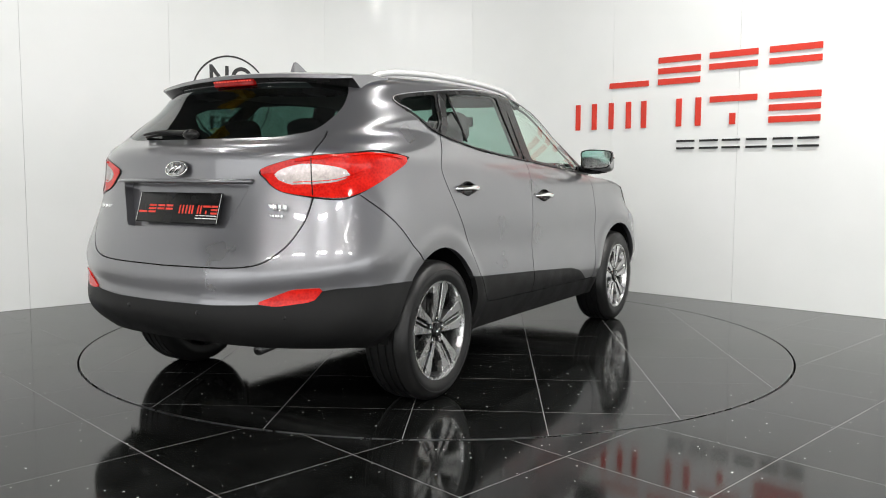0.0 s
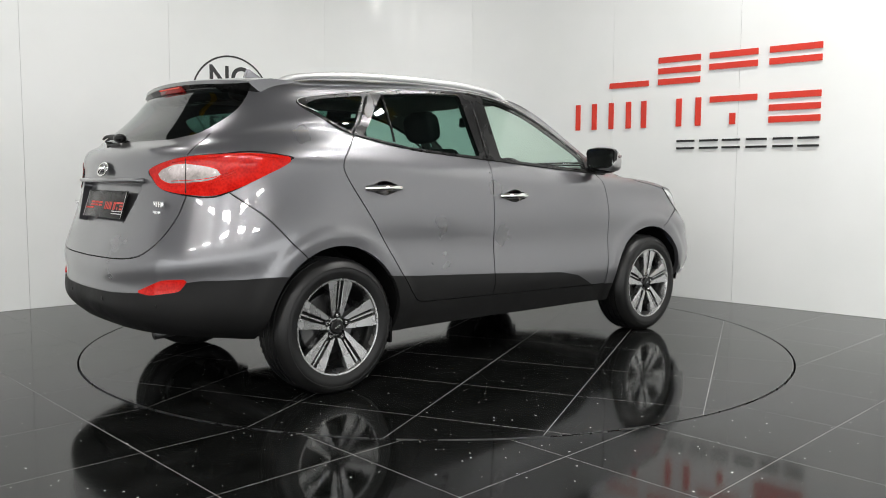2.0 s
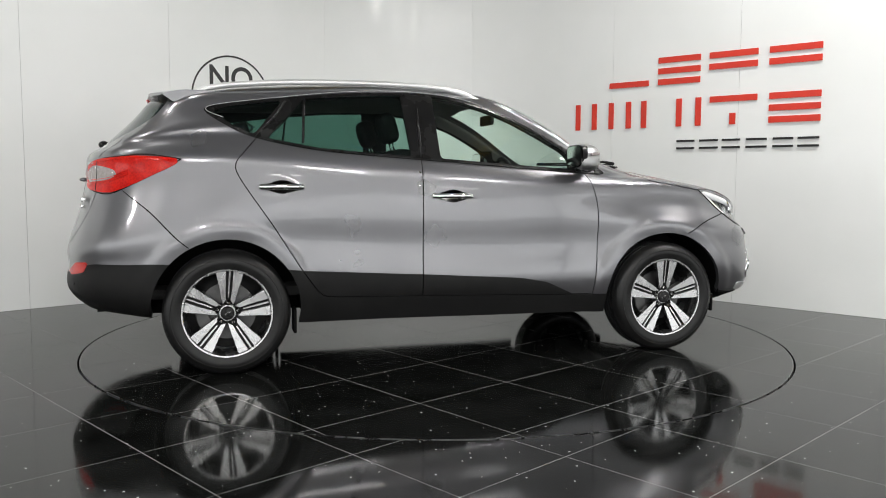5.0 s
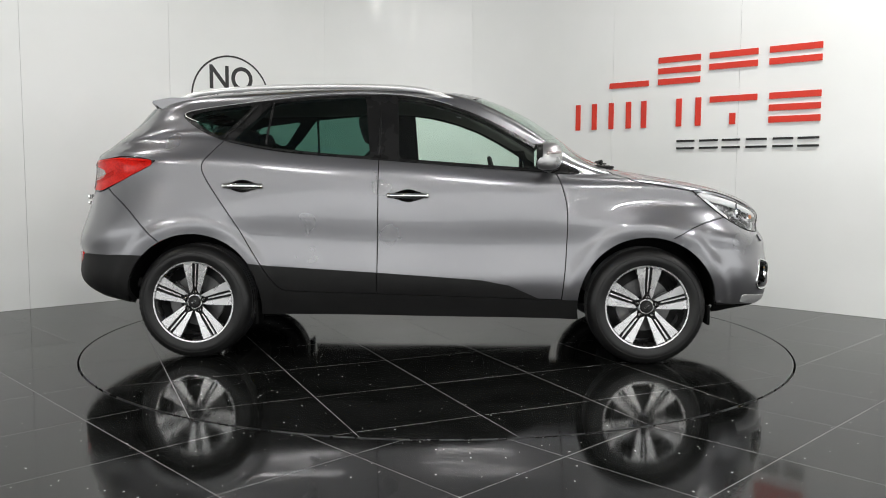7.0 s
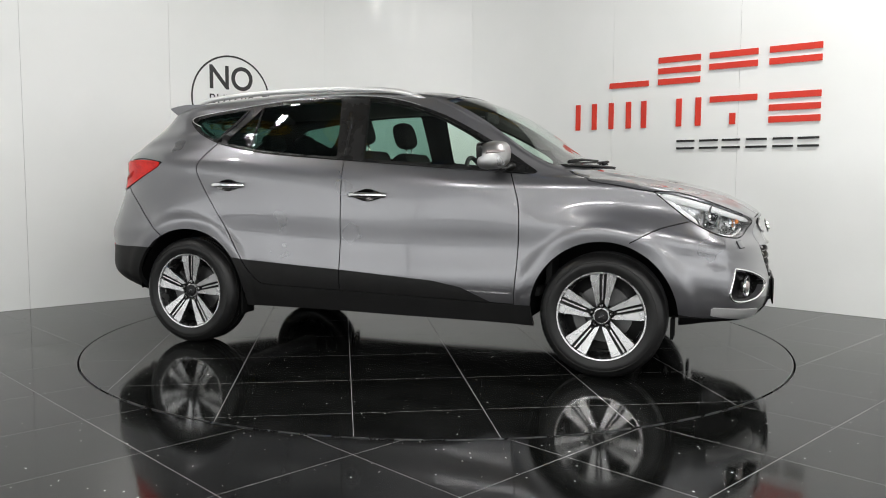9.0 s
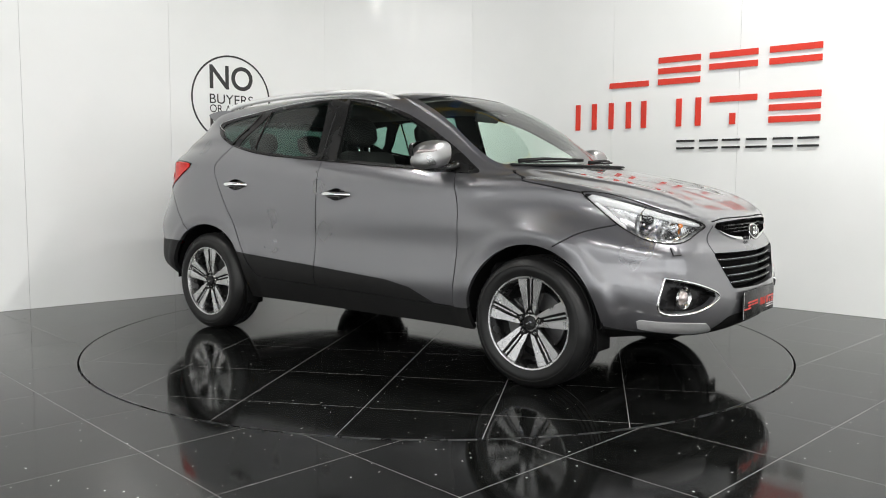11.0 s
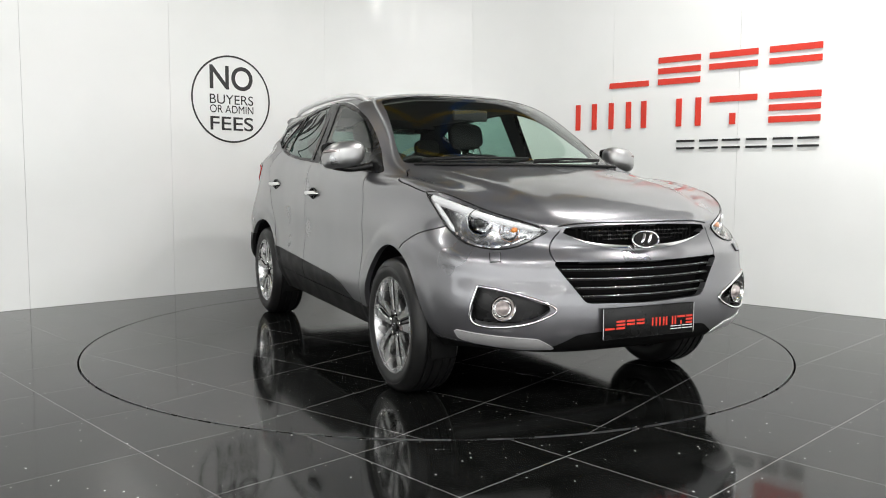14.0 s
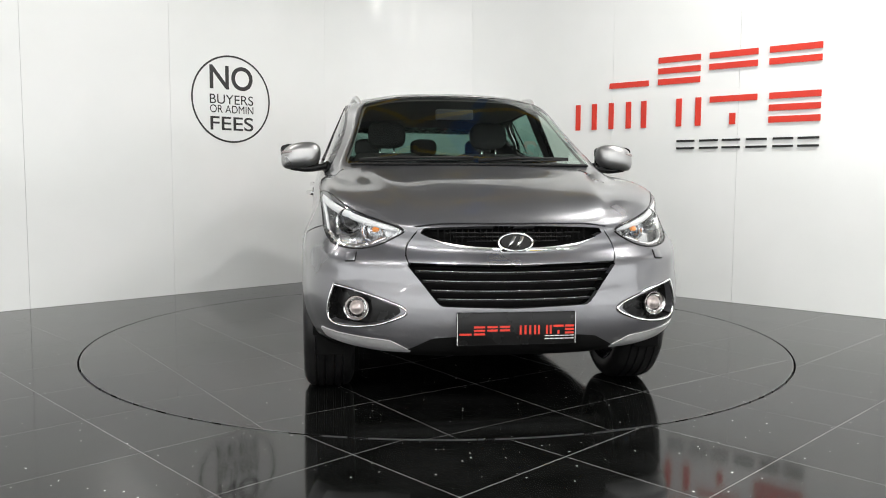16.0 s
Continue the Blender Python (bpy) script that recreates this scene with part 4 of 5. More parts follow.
# ---- the car: wheels, lamps, trim, cabin ----
def surface_at(x, y, z):
    """Nearest place of the right flank to (x, -|y|, z), with the outward normal there."""
    d = np.linalg.norm(GRID - np.array((x, -abs(y), z)), axis=2)
    i, j = np.unravel_index(np.argmin(d), d.shape)
    i, j = min(max(i, 1), NU - 2), min(max(j, 1), NV - 2)
    n = np.cross(GRID[i + 1, j] - GRID[i - 1, j], GRID[i, j + 1] - GRID[i, j - 1])
    n /= np.linalg.norm(n)
    if n @ (GRID[i, j] - np.array((0, 0, .7))) < 0:
        n = -n
    return Vector(GRID[i, j]), Vector(n)


def hugging(ctrl, lift, per=6):
    """A soft line over the right flank, lifted off the surface."""
    out = []
    for p in smooth_line(ctrl, per):
        q = Vector((p[0], -abs(p[1]), p[2]))
        s, n = surface_at(*q)
        q = q - n * (q - s).dot(n)
        out.append(q + n * lift)
    for _ in range(6):
        out = [out[0]] + [(a + b * 2 + c) / 4 for a, b, c in zip(out, out[1:], out[2:])] + [out[-1]]
    return out


def flip(vs, fs, side):
    if side < 0:
        return vs, fs
    return [(v[0], -v[1], v[2]) for v in vs], [tuple(reversed(f)) for f in fs]


def ball(center, size, rings=10, segs=16, power=1.0):
    """A rounded body: a sphere squared off by power."""
    vs, fs = [], []
    for i in range(rings + 1):
        a = -math.pi / 2 + math.pi * i / rings
        for j in range(segs):
            b = 2 * math.pi * j / segs
            c = (math.cos(a) * math.cos(b), math.cos(a) * math.sin(b), math.sin(a))
            vs.append(tuple(m + s * math.copysign(abs(k) ** power, k) for m, s, k in zip(center, size, c)))
    for i in range(rings):
        for j in range(segs):
            k = (j + 1) % segs
            fs.append((i * segs + j, i * segs + k, (i + 1) * segs + k, (i + 1) * segs + j))
    return vs, fs


def prism(outline, y0, y1, bevel=0.0):
    """An outline in (x, z) pushed from y0 (face) to y1 (back), its face edge chamfered."""
    o = np.array(outline)
    c = o.mean(axis=0)
    inner = [p + (c - p) / max(np.hypot(*(c - p)), 1e-6) * bevel for p in o]
    k = len(o)
    vs = [(p[0], y0, p[1]) for p in inner] + [(p[0], y0 + bevel * 0.8, p[1]) for p in o] + [(p[0], y1, p[1]) for p in o]
    fs = [tuple(range(k))] + [(r * k + i, r * k + (i + 1) % k, (r + 1) * k + (i + 1) % k, (r + 1) * k + i) for r in (0, 1) for i in range(k)]
    return vs, fs


RIM_R, TYRE_R, TYRE_W = 0.2375, 0.340, 0.228


def build_wheel():
    """A wheel whose face looks to -y, centred on its hub; five broad twin spokes."""
    w = TYRE_W / 2
    barrel = [(RIM_R, -w + .012), (RIM_R + .004, -w + .006), (RIM_R + .002, -w + .002), (RIM_R - .006, -w + .003), (RIM_R - .012, -w + .02), (RIM_R - .02, -w + .07), (RIM_R - .025, w - .02), (RIM_R, w)]
    wheel = put("wheel", *lathe(barrel, 72), ALLOY, None, "five-spoke machined alloy wheel with dark slots", True, 40)
    back = [(.0, .015), (.10, .015), (.16, .03), (RIM_R - .02, .05)]
    put("inner_face", *lathe(back, 48), DARK_ALLOY, wheel, "dark inner face", True, 40)
    disc = [(.055, -.005), (.155, -.005), (.155, .012), (.055, .012)]
    put("brake_disc", *lathe(disc, 48, "y", True), IRON, wheel, "grey iron brake disc", True, 30)
    cal = [(.10 * math.cos(a), .10 * math.sin(a)) for a in np.linspace(2.5, 3.9, 8)] + [(.17 * math.cos(a), .17 * math.sin(a)) for a in np.linspace(3.9, 2.5, 8)]
    put("caliper", *prism(cal, -.03, .03, .006), IRON, wheel, "dull brake caliper", True, 30)
    # tyre: rounded sidewalls, four grooves, notched shoulders
    r = TYRE_R
    half = [(RIM_R - .004, -w + .012), (RIM_R + .006, -w + .001), (RIM_R + .03, -w - .006), (RIM_R + .05, -w - .008), (r - .04, -w - .003), (r - .02, -w + .006), (r - .008, -w + .02)]
    crown = []
    for g in (-.062, -.022, .022, .062):
        crown += [(r - .001, g - .006), (r - .009, g - .004), (r - .009, g + .004), (r - .001, g + .006)]
    prof = half + crown + [(a, -b) for a, b in half[::-1]]
    steps = 120
    vs, fs = lathe(prof, steps)
    n = len(prof)
    for i in range(steps):
        if i % 2:
            for k in (5, 6, n - 6, n - 7):
                x, y, z = vs[i * n + k]
                q = 1 - .0045 / math.hypot(x, z)
                vs[i * n + k] = (x * q, y, z * q)
    put("tyre", vs, fs, RUBBER, wheel, "black road tyre", True, 28)
    bead = [(RIM_R + .055, -w - .0085), (RIM_R + .057, -w - .0105), (RIM_R + .060, -w - .0085)]
    put("tyre_bead", *lathe(bead, 72), RUBBER, wheel, "raised ring on the tyre wall")
    # spokes
    f0, f1 = -w + .022, -w + .012
    wing = [(.012, .070), (.0145, .105), (.017, .16), (.019, .2285), (.071, .2190), (.067, .195), (.054, .145), (.042, .095), (.034, .066), (.027, .046)]
    for k in range(5):
        a = math.pi / 2 + 2 * math.pi * k / 5

        def turn(pts, face):
            vs, fs = face
            c, s = math.cos(a - math.pi / 2), math.sin(a - math.pi / 2)
            out = []
            for x, y, z in vs:
                rr = math.hypot(x, z)
                dish = .018 * max(0, 1 - rr / .21) ** 1.2 - .004 * max(0, rr / .23 - .6)
                out.append((x * c - z * s, y + dish, x * s + z * c))
            return out, fs
        for sgn in (1, -1):
            o = [(sgn * x, z) for x, z in wing]
            if sgn < 0:
                o = o[::-1]
            put("spoke", *turn(o, prism(o, f1, f1 + .045, .003)), ALLOY, wheel, "", True, 25)
        rib = [(-.0035, .085), (.0035, .085), (.0045, .225), (-.0045, .225)]
        put("spoke_rib", *turn(rib, prism(rib, f1 + .006, f1 + .04, .0015)), ALLOY, wheel, "", True, 25)
        web = [(-.021, .042), (.021, .042), (.021, .226), (-.021, .226)]
        put("spoke_web", *turn(web, prism(web, f1 + .018, f1 + .045, .001)), DARK_ALLOY, wheel, "dark slot between spokes", True, 25)
        b = a
        nut = [(.0115 * math.cos(t) + .057 * math.cos(b), .0115 * math.sin(t) + .057 * math.sin(b)) for t in np.linspace(0, 2 * math.pi, 7)[:6]]
        cup = [(.0165 * math.cos(t) + .057 * math.cos(b), .0165 * math.sin(t) + .057 * math.sin(b)) for t in np.linspace(0, 2 * math.pi, 15)[:14]]
        put("lug_seat", *prism(cup, f0 + .001, f0 + .03, .001), DARK_ALLOY, wheel)
        put("lug_nut", *prism(nut, f0 - .004, f0 + .02, .003), CHROME, wheel, "chrome wheel nut")
    hub = [(.0, f0 + .006), (.043, f0 + .008), (.048, f0 + .014), (.048, f0 + .05)]
    put("hub", *lathe(hub, 40), ALLOY, wheel, "", True, 30)
    cap = [(.0, f0 - .006), (.031, f0 - .005), (.037, f0 - .001), (.038, f0 + .01)]
    put("hub_cap", *lathe(cap, 32), GLOSS_BLACK, wheel, "gloss black centre cap", True, 30)
    mark = [(-.017, -.006), (-.010, -.012), (.017, .006), (.010, .012)]
    put("cap_mark", *prism(mark, f0 - .008, f0 - .002, .001), CHROME, wheel, "plain silver mark")
    return wheel


WHEEL = build_wheel()
WHEEL_Y = 0.790
WHEEL.parent = CAR
spins = {(1, -1): 2, (-1, -1): 4, (1, 1): 30, (-1, 1): 11}
for (fx, side), spin in spins.items():
    m = pose(fx * WHEEL_X, side * WHEEL_Y, TYRE_R - .002, 0, 0, 180 if side > 0 else 0) @ pose(0, 0, 0, 0, spin, 0)
    if (fx, side) == (1, -1):
        first = m
    else:
        copy_thing(WHEEL, m)
WHEEL.matrix_basis = first

# wheel housings, underbody, cabin lining
for fx in (1, -1):
    for side in (-1, 1):
        vs, fs = [], []
        for i in range(25):
            a = math.pi * (-.01 + 1.02 * i / 24)
            for yy, rr in ((.868, .400), (.72, .405), (.56, .405), (.56, .02)):
                vs.append((fx * WHEEL_X + rr * math.cos(a), -yy, WHEEL_Z + rr * math.sin(a)))
        fs = [(4 * i + k, 4 * i + k + 1, 4 * i + 5 + k, 4 * i + 4 + k) for i in range(24) for k in range(3)]
        put("wheel_housing", *flip(vs, fs, side), SHADOW_GAP, CAR, "dark wheel housing liner", True, 40)
for fx in (1, -1):
    for side in (-1, 1):
        flap = box_bm((fx * WHEEL_X + .355, min(side * .72, side * .85), .205 if fx < 0 else .23), (fx * WHEEL_X + .372, max(side * .72, side * .85), .34), .004)
        part("air_flap", flap, SHADOW_GAP, CAR, "short black flap ahead of the wheel")
pan = box_bm((-1.85, -.58, .30), (1.8, .58, .42), .03)
box_bm((-.90, -.80, .268), (.90, .80, .36), .03, pan)
part("underbody", pan, SHADOW_GAP, CAR, "dark underbody")
for sx in (1, -1):
    part("axle_beam", box_bm((sx * 1.32 - .05, -.70, .24), (sx * 1.32 + .05, .70, .33), .02), IRON, CAR)
exhaust = tube([(-1.5, -.35, .33), (-1.9, -.38, .325), (-2.04, -.40, .318)], .026, 12)
put("exhaust_pipe", *exhaust, IRON, CAR, "short steel exhaust pipe")
put("cabin_lining", *panel_mesh({"surround", "front_door", "rear_door", "quarter_panel", "tailgate"}, -.03), DASH, CAR, "dark cabin trim")
put("headliner", *panel_mesh({"roof", "pillar", "body"}, -.03), BEIGE, CAR, "grey roof lining")
part("cabin_floor", box_bm((-1.9, -.74, .40), (.95, .74, .46), .02), CLOTH, CAR, "dark cabin carpet")
part("bulkhead", box_bm((.98, -.74, .40), (1.02, .74, 1.05), .01), DASH, CAR)


# nose: lamp beds, grilles, fog lamps
put("grille_bed", *panel_mesh({"grille_upper"}, -.055, True, -.057), SHADOW_GAP, CAR, "dark upper grille opening")
put("grille_bed", *panel_mesh({"grille_lower"}, -.07, True, -.072), SHADOW_GAP, CAR, "dark lower grille opening")
put("grille_frame", *panel_mesh({"grille_frame"}, .010, True, .03), CHROME, CAR, "curved chrome grille strip", True, 40)
for side in (-1, 1):
    put("fog_bed", *one_side({"fog_bed"}, side, -.05, -.052), GLOSS_BLACK, CAR, "gloss black fog lamp recess")
    loop = hugging(FOG_FRAME + FOG_FRAME[:1], .003, 8)
    put("fog_frame", *flip(*tube(loop, .0065, 8), side), CHROME, CAR, "chrome fog lamp surround", True, 60)
    put("lamp_bed", *one_side({"head_lamp"}, side, -.05, -.05), LAMP_SILVER, CAR, "dark lamp housing")
    put("tail_insert", *one_side({"tail_pale"}, side, .007, .01), PALE_LENS, CAR, "pale clear lamp insert")
put("plate_recess", *panel_mesh({"plate_bed"}, -.042, True, -.043), PAINT, CAR, "recess for the rear plate", True, 40)


def nose_x(y, z):
    """Forward place of the nose at (outward, up)."""
    d = np.hypot(GRID[:NU // 3, :, 1] + abs(y), GRID[:NU // 3, :, 2] - z)
    i, j = np.unravel_index(np.argmin(d), d.shape)
    return float(GRID[i, j, 0])


for z, half, depth in ((.668, .425, .02), (.628, .395, .018), (.588, .36, .018), (.552, .335, .02)):
    pts = [(nose_x(y, z) - depth, y, z + .006 * (y / .4) ** 2) for y in np.linspace(-half, half, 17)]
    put("grille_bar", *tube(pts, .0085, 8, (1.6, .7)), BLACK_PLASTIC, CAR, "black grille bar")
    pts = [(x + .011, y, q + .004) for x, y, q in pts]
    put("grille_edge", *tube(pts, .0013, 6), CHROME, CAR, "thin chrome bar edge")
for z, half in ((.838, .30), (.820, .26), (.802, .20)):
    pts = [(nose_x(y, z) - .02, y, z) for y in np.linspace(-half, half, 13)]
    put("grille_bar", *tube(pts, .005, 6, (1.5, .8)), GLOSS_BLACK, CAR, "gloss black grille bar")
for k in range(26):
    y = -.325 + .026 * k
    part("mesh_rib", box_bm((nose_x(y, .82) - .03, y - .003, .795), (nose_x(y, .82) - .022, y + .003, .85), .001), SHADOW_GAP, CAR)


def badge(x, y, z, tilt, w, h, facing):
    """An oval chrome badge with one plain slanted bar."""
    ring = [(w * math.cos(a), h * math.sin(a)) for a in np.linspace(0, 2 * math.pi, 41)[:40]]
    vs, fs = tube([(0, p, q) for p, q in ring + ring[:1]], .0050, 8)
    m = pose(x, y, z, 0, tilt, 0)
    ob = put("badge", [m @ Vector(v) for v in vs], fs, CHROME, CAR, "oval chrome badge, plain")
    plate = [(facing * .004, w * .86 * math.cos(a), h * .86 * math.sin(a)) for a in np.linspace(0, 2 * math.pi, 33)[:32]]
    put("badge_field", [m @ Vector(v) for v in plate], [tuple(range(32))], LAMP_SILVER if facing < 0 else DARK_ALLOY, ob, "badge ground", False)
    for o in (-.3, .3):
        put("badge_bar", *[(lambda vf: ([m @ Vector(v) for v in vf[0]], vf[1]))(tube([(facing * .006, (o * .8 - facing * .16) * w, -h * .6), (facing * .006, (o * .8 + facing * .16) * w, h * .6)], .0085, 8))][0], CHROME, ob)


badge(2.152, 0, .800, -14, .074, .038, 1)
badge(-2.118, 0, 1.106, 18, .066, .034, -1)


def number_plate(x, z, tilt, facing):
    """A black show plate with a red bar, a small pale bar and a thin edge."""
    m = pose(x, 0, z, 0, tilt, 0)
    def at(bm):
        bmesh.ops.transform(bm, matrix=m, verts=bm.verts)
        return bm
    f = facing
    xs = sorted((0.0, f * .008))
    plate = part("show_plate", at(box_bm((xs[0], -.26, -.0705), (xs[1], .26, .0705), .003)), PLATE_BLACK, CAR, "black show plate with plain red and white bars")
    face = sorted((f * .0082, f * .0095))
    hand = 1 if f > 0 else -1
    words = ((.0125, -.0265, .0088, SIGN_RED, "red_bar", (("low", -.248, -.196), ("triple", -.186, -.138), ("double", -.128, -.084), ("double", -.074, -.030), ("posts", .012, .084), ("gate", .092, .136), ("post", .144, .153), ("high", .160, .205), ("triple", .211, .250))),
             (-.0320, -.0480, .0036, SIGN_WHITE, "white_bar", (("twin", .122, .140), ("twin", .144, .162), ("twin", .166, .184), ("twin", .188, .206), ("twin", .210, .228), ("twin", .232, .250))))
    for top, low, th, material, name, letters in words:
        for kind, a, b in letters:
            for k, line in enumerate(bar_outlines(kind, a, b, low, top, th)):
                x = f * (.0088 + .0003 * (k % 2))
                vs = [m @ Vector((q, hand * p, z)) for q in (x, f * .006) for p, z in line]
                fs = [(0, 1, 2, 3), (7, 6, 5, 4)] + [(i, i + 4, (i + 1) % 4 + 4, (i + 1) % 4) for i in range(4)]
                put(name, vs, fs, material, plate, "", False)
    for a, b, c, d in ((-.2585, -.256, -.069, .069), (.256, .2585, -.069, .069), (-.2585, .2585, -.069, -.067), (-.2585, .2585, .067, .069)):
        part("plate_edge", at(box_bm((face[0], a, c), (face[1] - f * .0004 if f > 0 else face[1], b, d))), SATIN if c < 0 and d > 0 else PLATE_BLACK, plate, "", False)


number_plate(2.188, .435, 0, 1)
number_plate(-2.108, .932, 16.5, -1)
part("plate_mount", box_bm((2.12, -.2, .38), (2.187, .2, .49), .01), BLACK_PLASTIC, CAR)



def tail_x(y, z):
    """Place of the tail at (outward, up)."""
    part_grid = GRID[2 * NU // 3:]
    d = np.hypot(part_grid[:, :, 1] + abs(y), part_grid[:, :, 2] - z)
    i, j = np.unravel_index(np.argmin(d), d.shape)
    return float(part_grid[i, j, 0])


# tail: ledge over the plate, lamps, small badges
pts = [(-2.128 + .05 * (abs(y) / .43) ** 3, y, 1.052) for y in np.linspace(-.42, .42, 17)]
put("plate_ledge", *tube(pts, .014, 8, (1.3, .8)), PAINT, CAR, "painted ledge over the plate")
for y0, z0, wd, ht in ((-.545, .945, .105, .026), (-.545, .908, .075, .016), (.52, .93, .11, .018)):
    x = tail_x(y0, z0) - .001
    n_bars = 4 if ht > .02 else 5
    for k in range(n_bars):
        a = y0 - wd / 2 + wd * k / n_bars
        b0 = box_bm((x - .004, a, z0 - ht / 2), (x + .006, a + wd / n_bars * .7, z0 + ht / 2), .001)
        part("badge_bar", b0, CHROME, CAR, "plain chrome badge bar")


for y0 in (-.62, -.22, .22, .62):
    x0 = tail_x(y0, .49)
    put("parking_sensor", *ball((x0 - .003, y0, .49), (.006, .011, .011), 6, 12), GLOSS_BLACK, CAR, "round parking sensor")


# head lamps and fog lamps
def lens_unit(center, r, side, out, name):
    c = (center[0], center[1] * (1 if side > 0 else -1), center[2])
    d = Vector((out[0], out[1] * (1 if side > 0 else -1), out[2])).normalized()
    rot = Vector((0, -1, 0)).rotation_difference(d).to_matrix().to_4x4()
    m = Matrix.Translation(c) @ rot

    def at(vf):
        return [m @ Vector(v) for v in vf[0]], vf[1]
    bowl = put(name, *at(lathe([(.0, .035), (r * .55, .03), (r * .85, .012), (r, -.004), (r * 1.08, -.006), (r * 1.1, .004)], 32)), CHROME, CAR, "round chrome lamp bowl", True, 40)
    put("lamp_glass", *at(lathe([(.0, -.016), (r * .3, -.014), (r * .55, -.006), (r * .66, .012)], 28)), PALE_LENS if name == "fog_lamp" else CLEAR, bowl, "round lamp lens")
    dark = name == "lamp_projector"
    size = r * (.5 if dark else .3)
    put("bulb", *at(ball((0, .004 if dark else .01, 0), (size, size, size), 10, 16)), GLOSS_BLACK if dark else CHROME, bowl)
    return bowl


for side in (-1, 1):
    sg = 1 if side > 0 else -1
    p, n = surface_at(1.90, .715, .872)
    lens_unit((p.x - .030, -p.y - .008, p.z + .004), .056, side, (.92, .30, .1), "lamp_projector")
    p, n = surface_at(2.0, .60, .852)
    lens_unit((p.x - .028, -p.y - .004, p.z - .006), .043, side, (.95, .2, .1), "lamp_reflector")
    p, n = surface_at(2.008, .59, .852)
    put("turn_bulb", *ball((p.x - .018, sg * (-p.y), p.z - .014), (.011, .017, .012), 8, 12), AMBER, CAR, "amber turn signal bulb")
    brow = hugging([(1.60, .80, .980), (1.75, .757, .941), (1.93, .657, .888), (2.06, .50, .845)], -.014)
    put("lamp_brow", *flip(*tube(brow, [.005] + [.021 - .012 * i / len(brow) for i in range(1, len(brow) - 1)] + [.005], 10, (.55, 1.15)), side), SIGN_WHITE, CAR, "white upper lamp strip")
    flank = hugging([(1.635, .805, .955), (1.70, .815, .915), (1.80, .798, .842)], -.013)
    put("lamp_side_strip", *flip(*tube(flank, [.006] + [.013] * (len(flank) - 2) + [.005], 8, (.6, 1.1)), side), SIGN_WHITE, CAR, "white outer lamp strip")
    foot = hugging([(1.80, .80, .842), (1.90, .765, .798), (1.99, .68, .792), (2.05, .565, .818)], -.02)
    put("lamp_strip", *flip(*tube(foot, .011, 8), side), CHROME, CAR, "chrome lower lamp strip")
    for t in range(1, len(foot) - 2, 2):
        c = foot[t]
        put("lamp_dot", *flip(*ball((c.x + .012, c.y - .006, c.z), (.006, .008, .006), 6, 8), side), PALE_LENS, CAR)
    lens_unit((2.045, .675, .512), .050, side, (.96, .2, 0), "fog_lamp")
    p, n = surface_at(2.0, .69, .733)
    level = Vector((0, 0, 1)).cross(n).normalized()
    rot = Matrix((n.cross(level), -level, n)).transposed().to_4x4()
    jet = box_bm((-.02, -.022, 0), (.02, .022, .008), .002)
    bmesh.ops.transform(jet, matrix=Matrix.Translation(p - n * .0005) @ rot @ pose(0, 0, 0, 0, 0, 4), verts=jet.verts)
    if side > 0:
        bmesh.ops.transform(jet, matrix=Matrix.Diagonal((1, -1, 1, 1)), verts=jet.verts)
    seal = box_bm((-.0225, -.0245, 0), (.0225, .0245, .003), .001)
    bmesh.ops.transform(seal, matrix=Matrix.Translation(p - n * .0005) @ rot @ pose(0, 0, 0, 0, 0, 4), verts=seal.verts)
    if side > 0:
        bmesh.ops.transform(seal, matrix=Matrix.Diagonal((1, -1, 1, 1)), verts=seal.verts)
    part("washer_seal", seal, SHADOW_GAP, CAR, "dark gap round the washer cover")
    part("washer_cover", jet, PAINT, CAR, "small square lamp washer cover")
    # dark seals round the lamps
    for ctrl, up in ((TAIL_LAMP, .002), (HEAD_LAMP, .001)):
        loop = hugging(ctrl + ctrl[:1], up, 8)
        put("lamp_seal", *flip(*tube(loop, .0038, 6), side), GLOSS_BLACK, CAR, "black lamp seal")
    split = hugging([(-1.985, .66, 1.155), (-1.99, .665, 1.08), (-1.985, .67, .995)], .006)
    put("lamp_split", *flip(*tube(split, .0028, 6), side), GLOSS_BLACK, CAR, "dark line where the lamp divides")
    # stripes inside the tail lamp
    for a in range(3):
        z = 1.028 + .012 * a
        line = hugging([(-1.80, .79, z + .05), (-1.92, .75, z + .01), (-2.03, .60, z)], .0095)
        put("lamp_rib", *flip(*tube(line, .002, 5), side), RED_LENS, CAR)
    line = hugging([(-1.60, .83, 1.150), (-1.75, .80, 1.168), (-1.90, .75, 1.160), (-2.02, .60, 1.138)], .0075)
    put("lamp_rim", *flip(*tube(line, .004, 6), side), RED_LENS, CAR)
    # bright line over the side windows
    top = hugging([(-1.32, .69, 1.357), (-1.42, .69, 1.44), (-1.33, .675, 1.474), (-1.02, .66, 1.518), (-.66, .65, 1.556), (-.21, .645, 1.568), (.02, .65, 1.548), (.19, .66, 1.503)], .002, 8)
    put("window_trim", *flip(*tube(top, .0022, 6, (1, .7)), side), SATIN, CAR, "thin silver window trim")
    low = hugging([(-1.30, .77, 1.35), (-1.14, .79, 1.279), (-.83, .805, 1.217), (-.46, .815, 1.185), (-.17, .82, 1.165), (.26, .825, 1.135), (.62, .81, 1.110), (.90, .80, 1.096)], .003, 8)
    put("window_seal", *flip(*tube(low, .0055, 6, (1, .8)), side), GLOSS_BLACK, CAR, "black window seal")
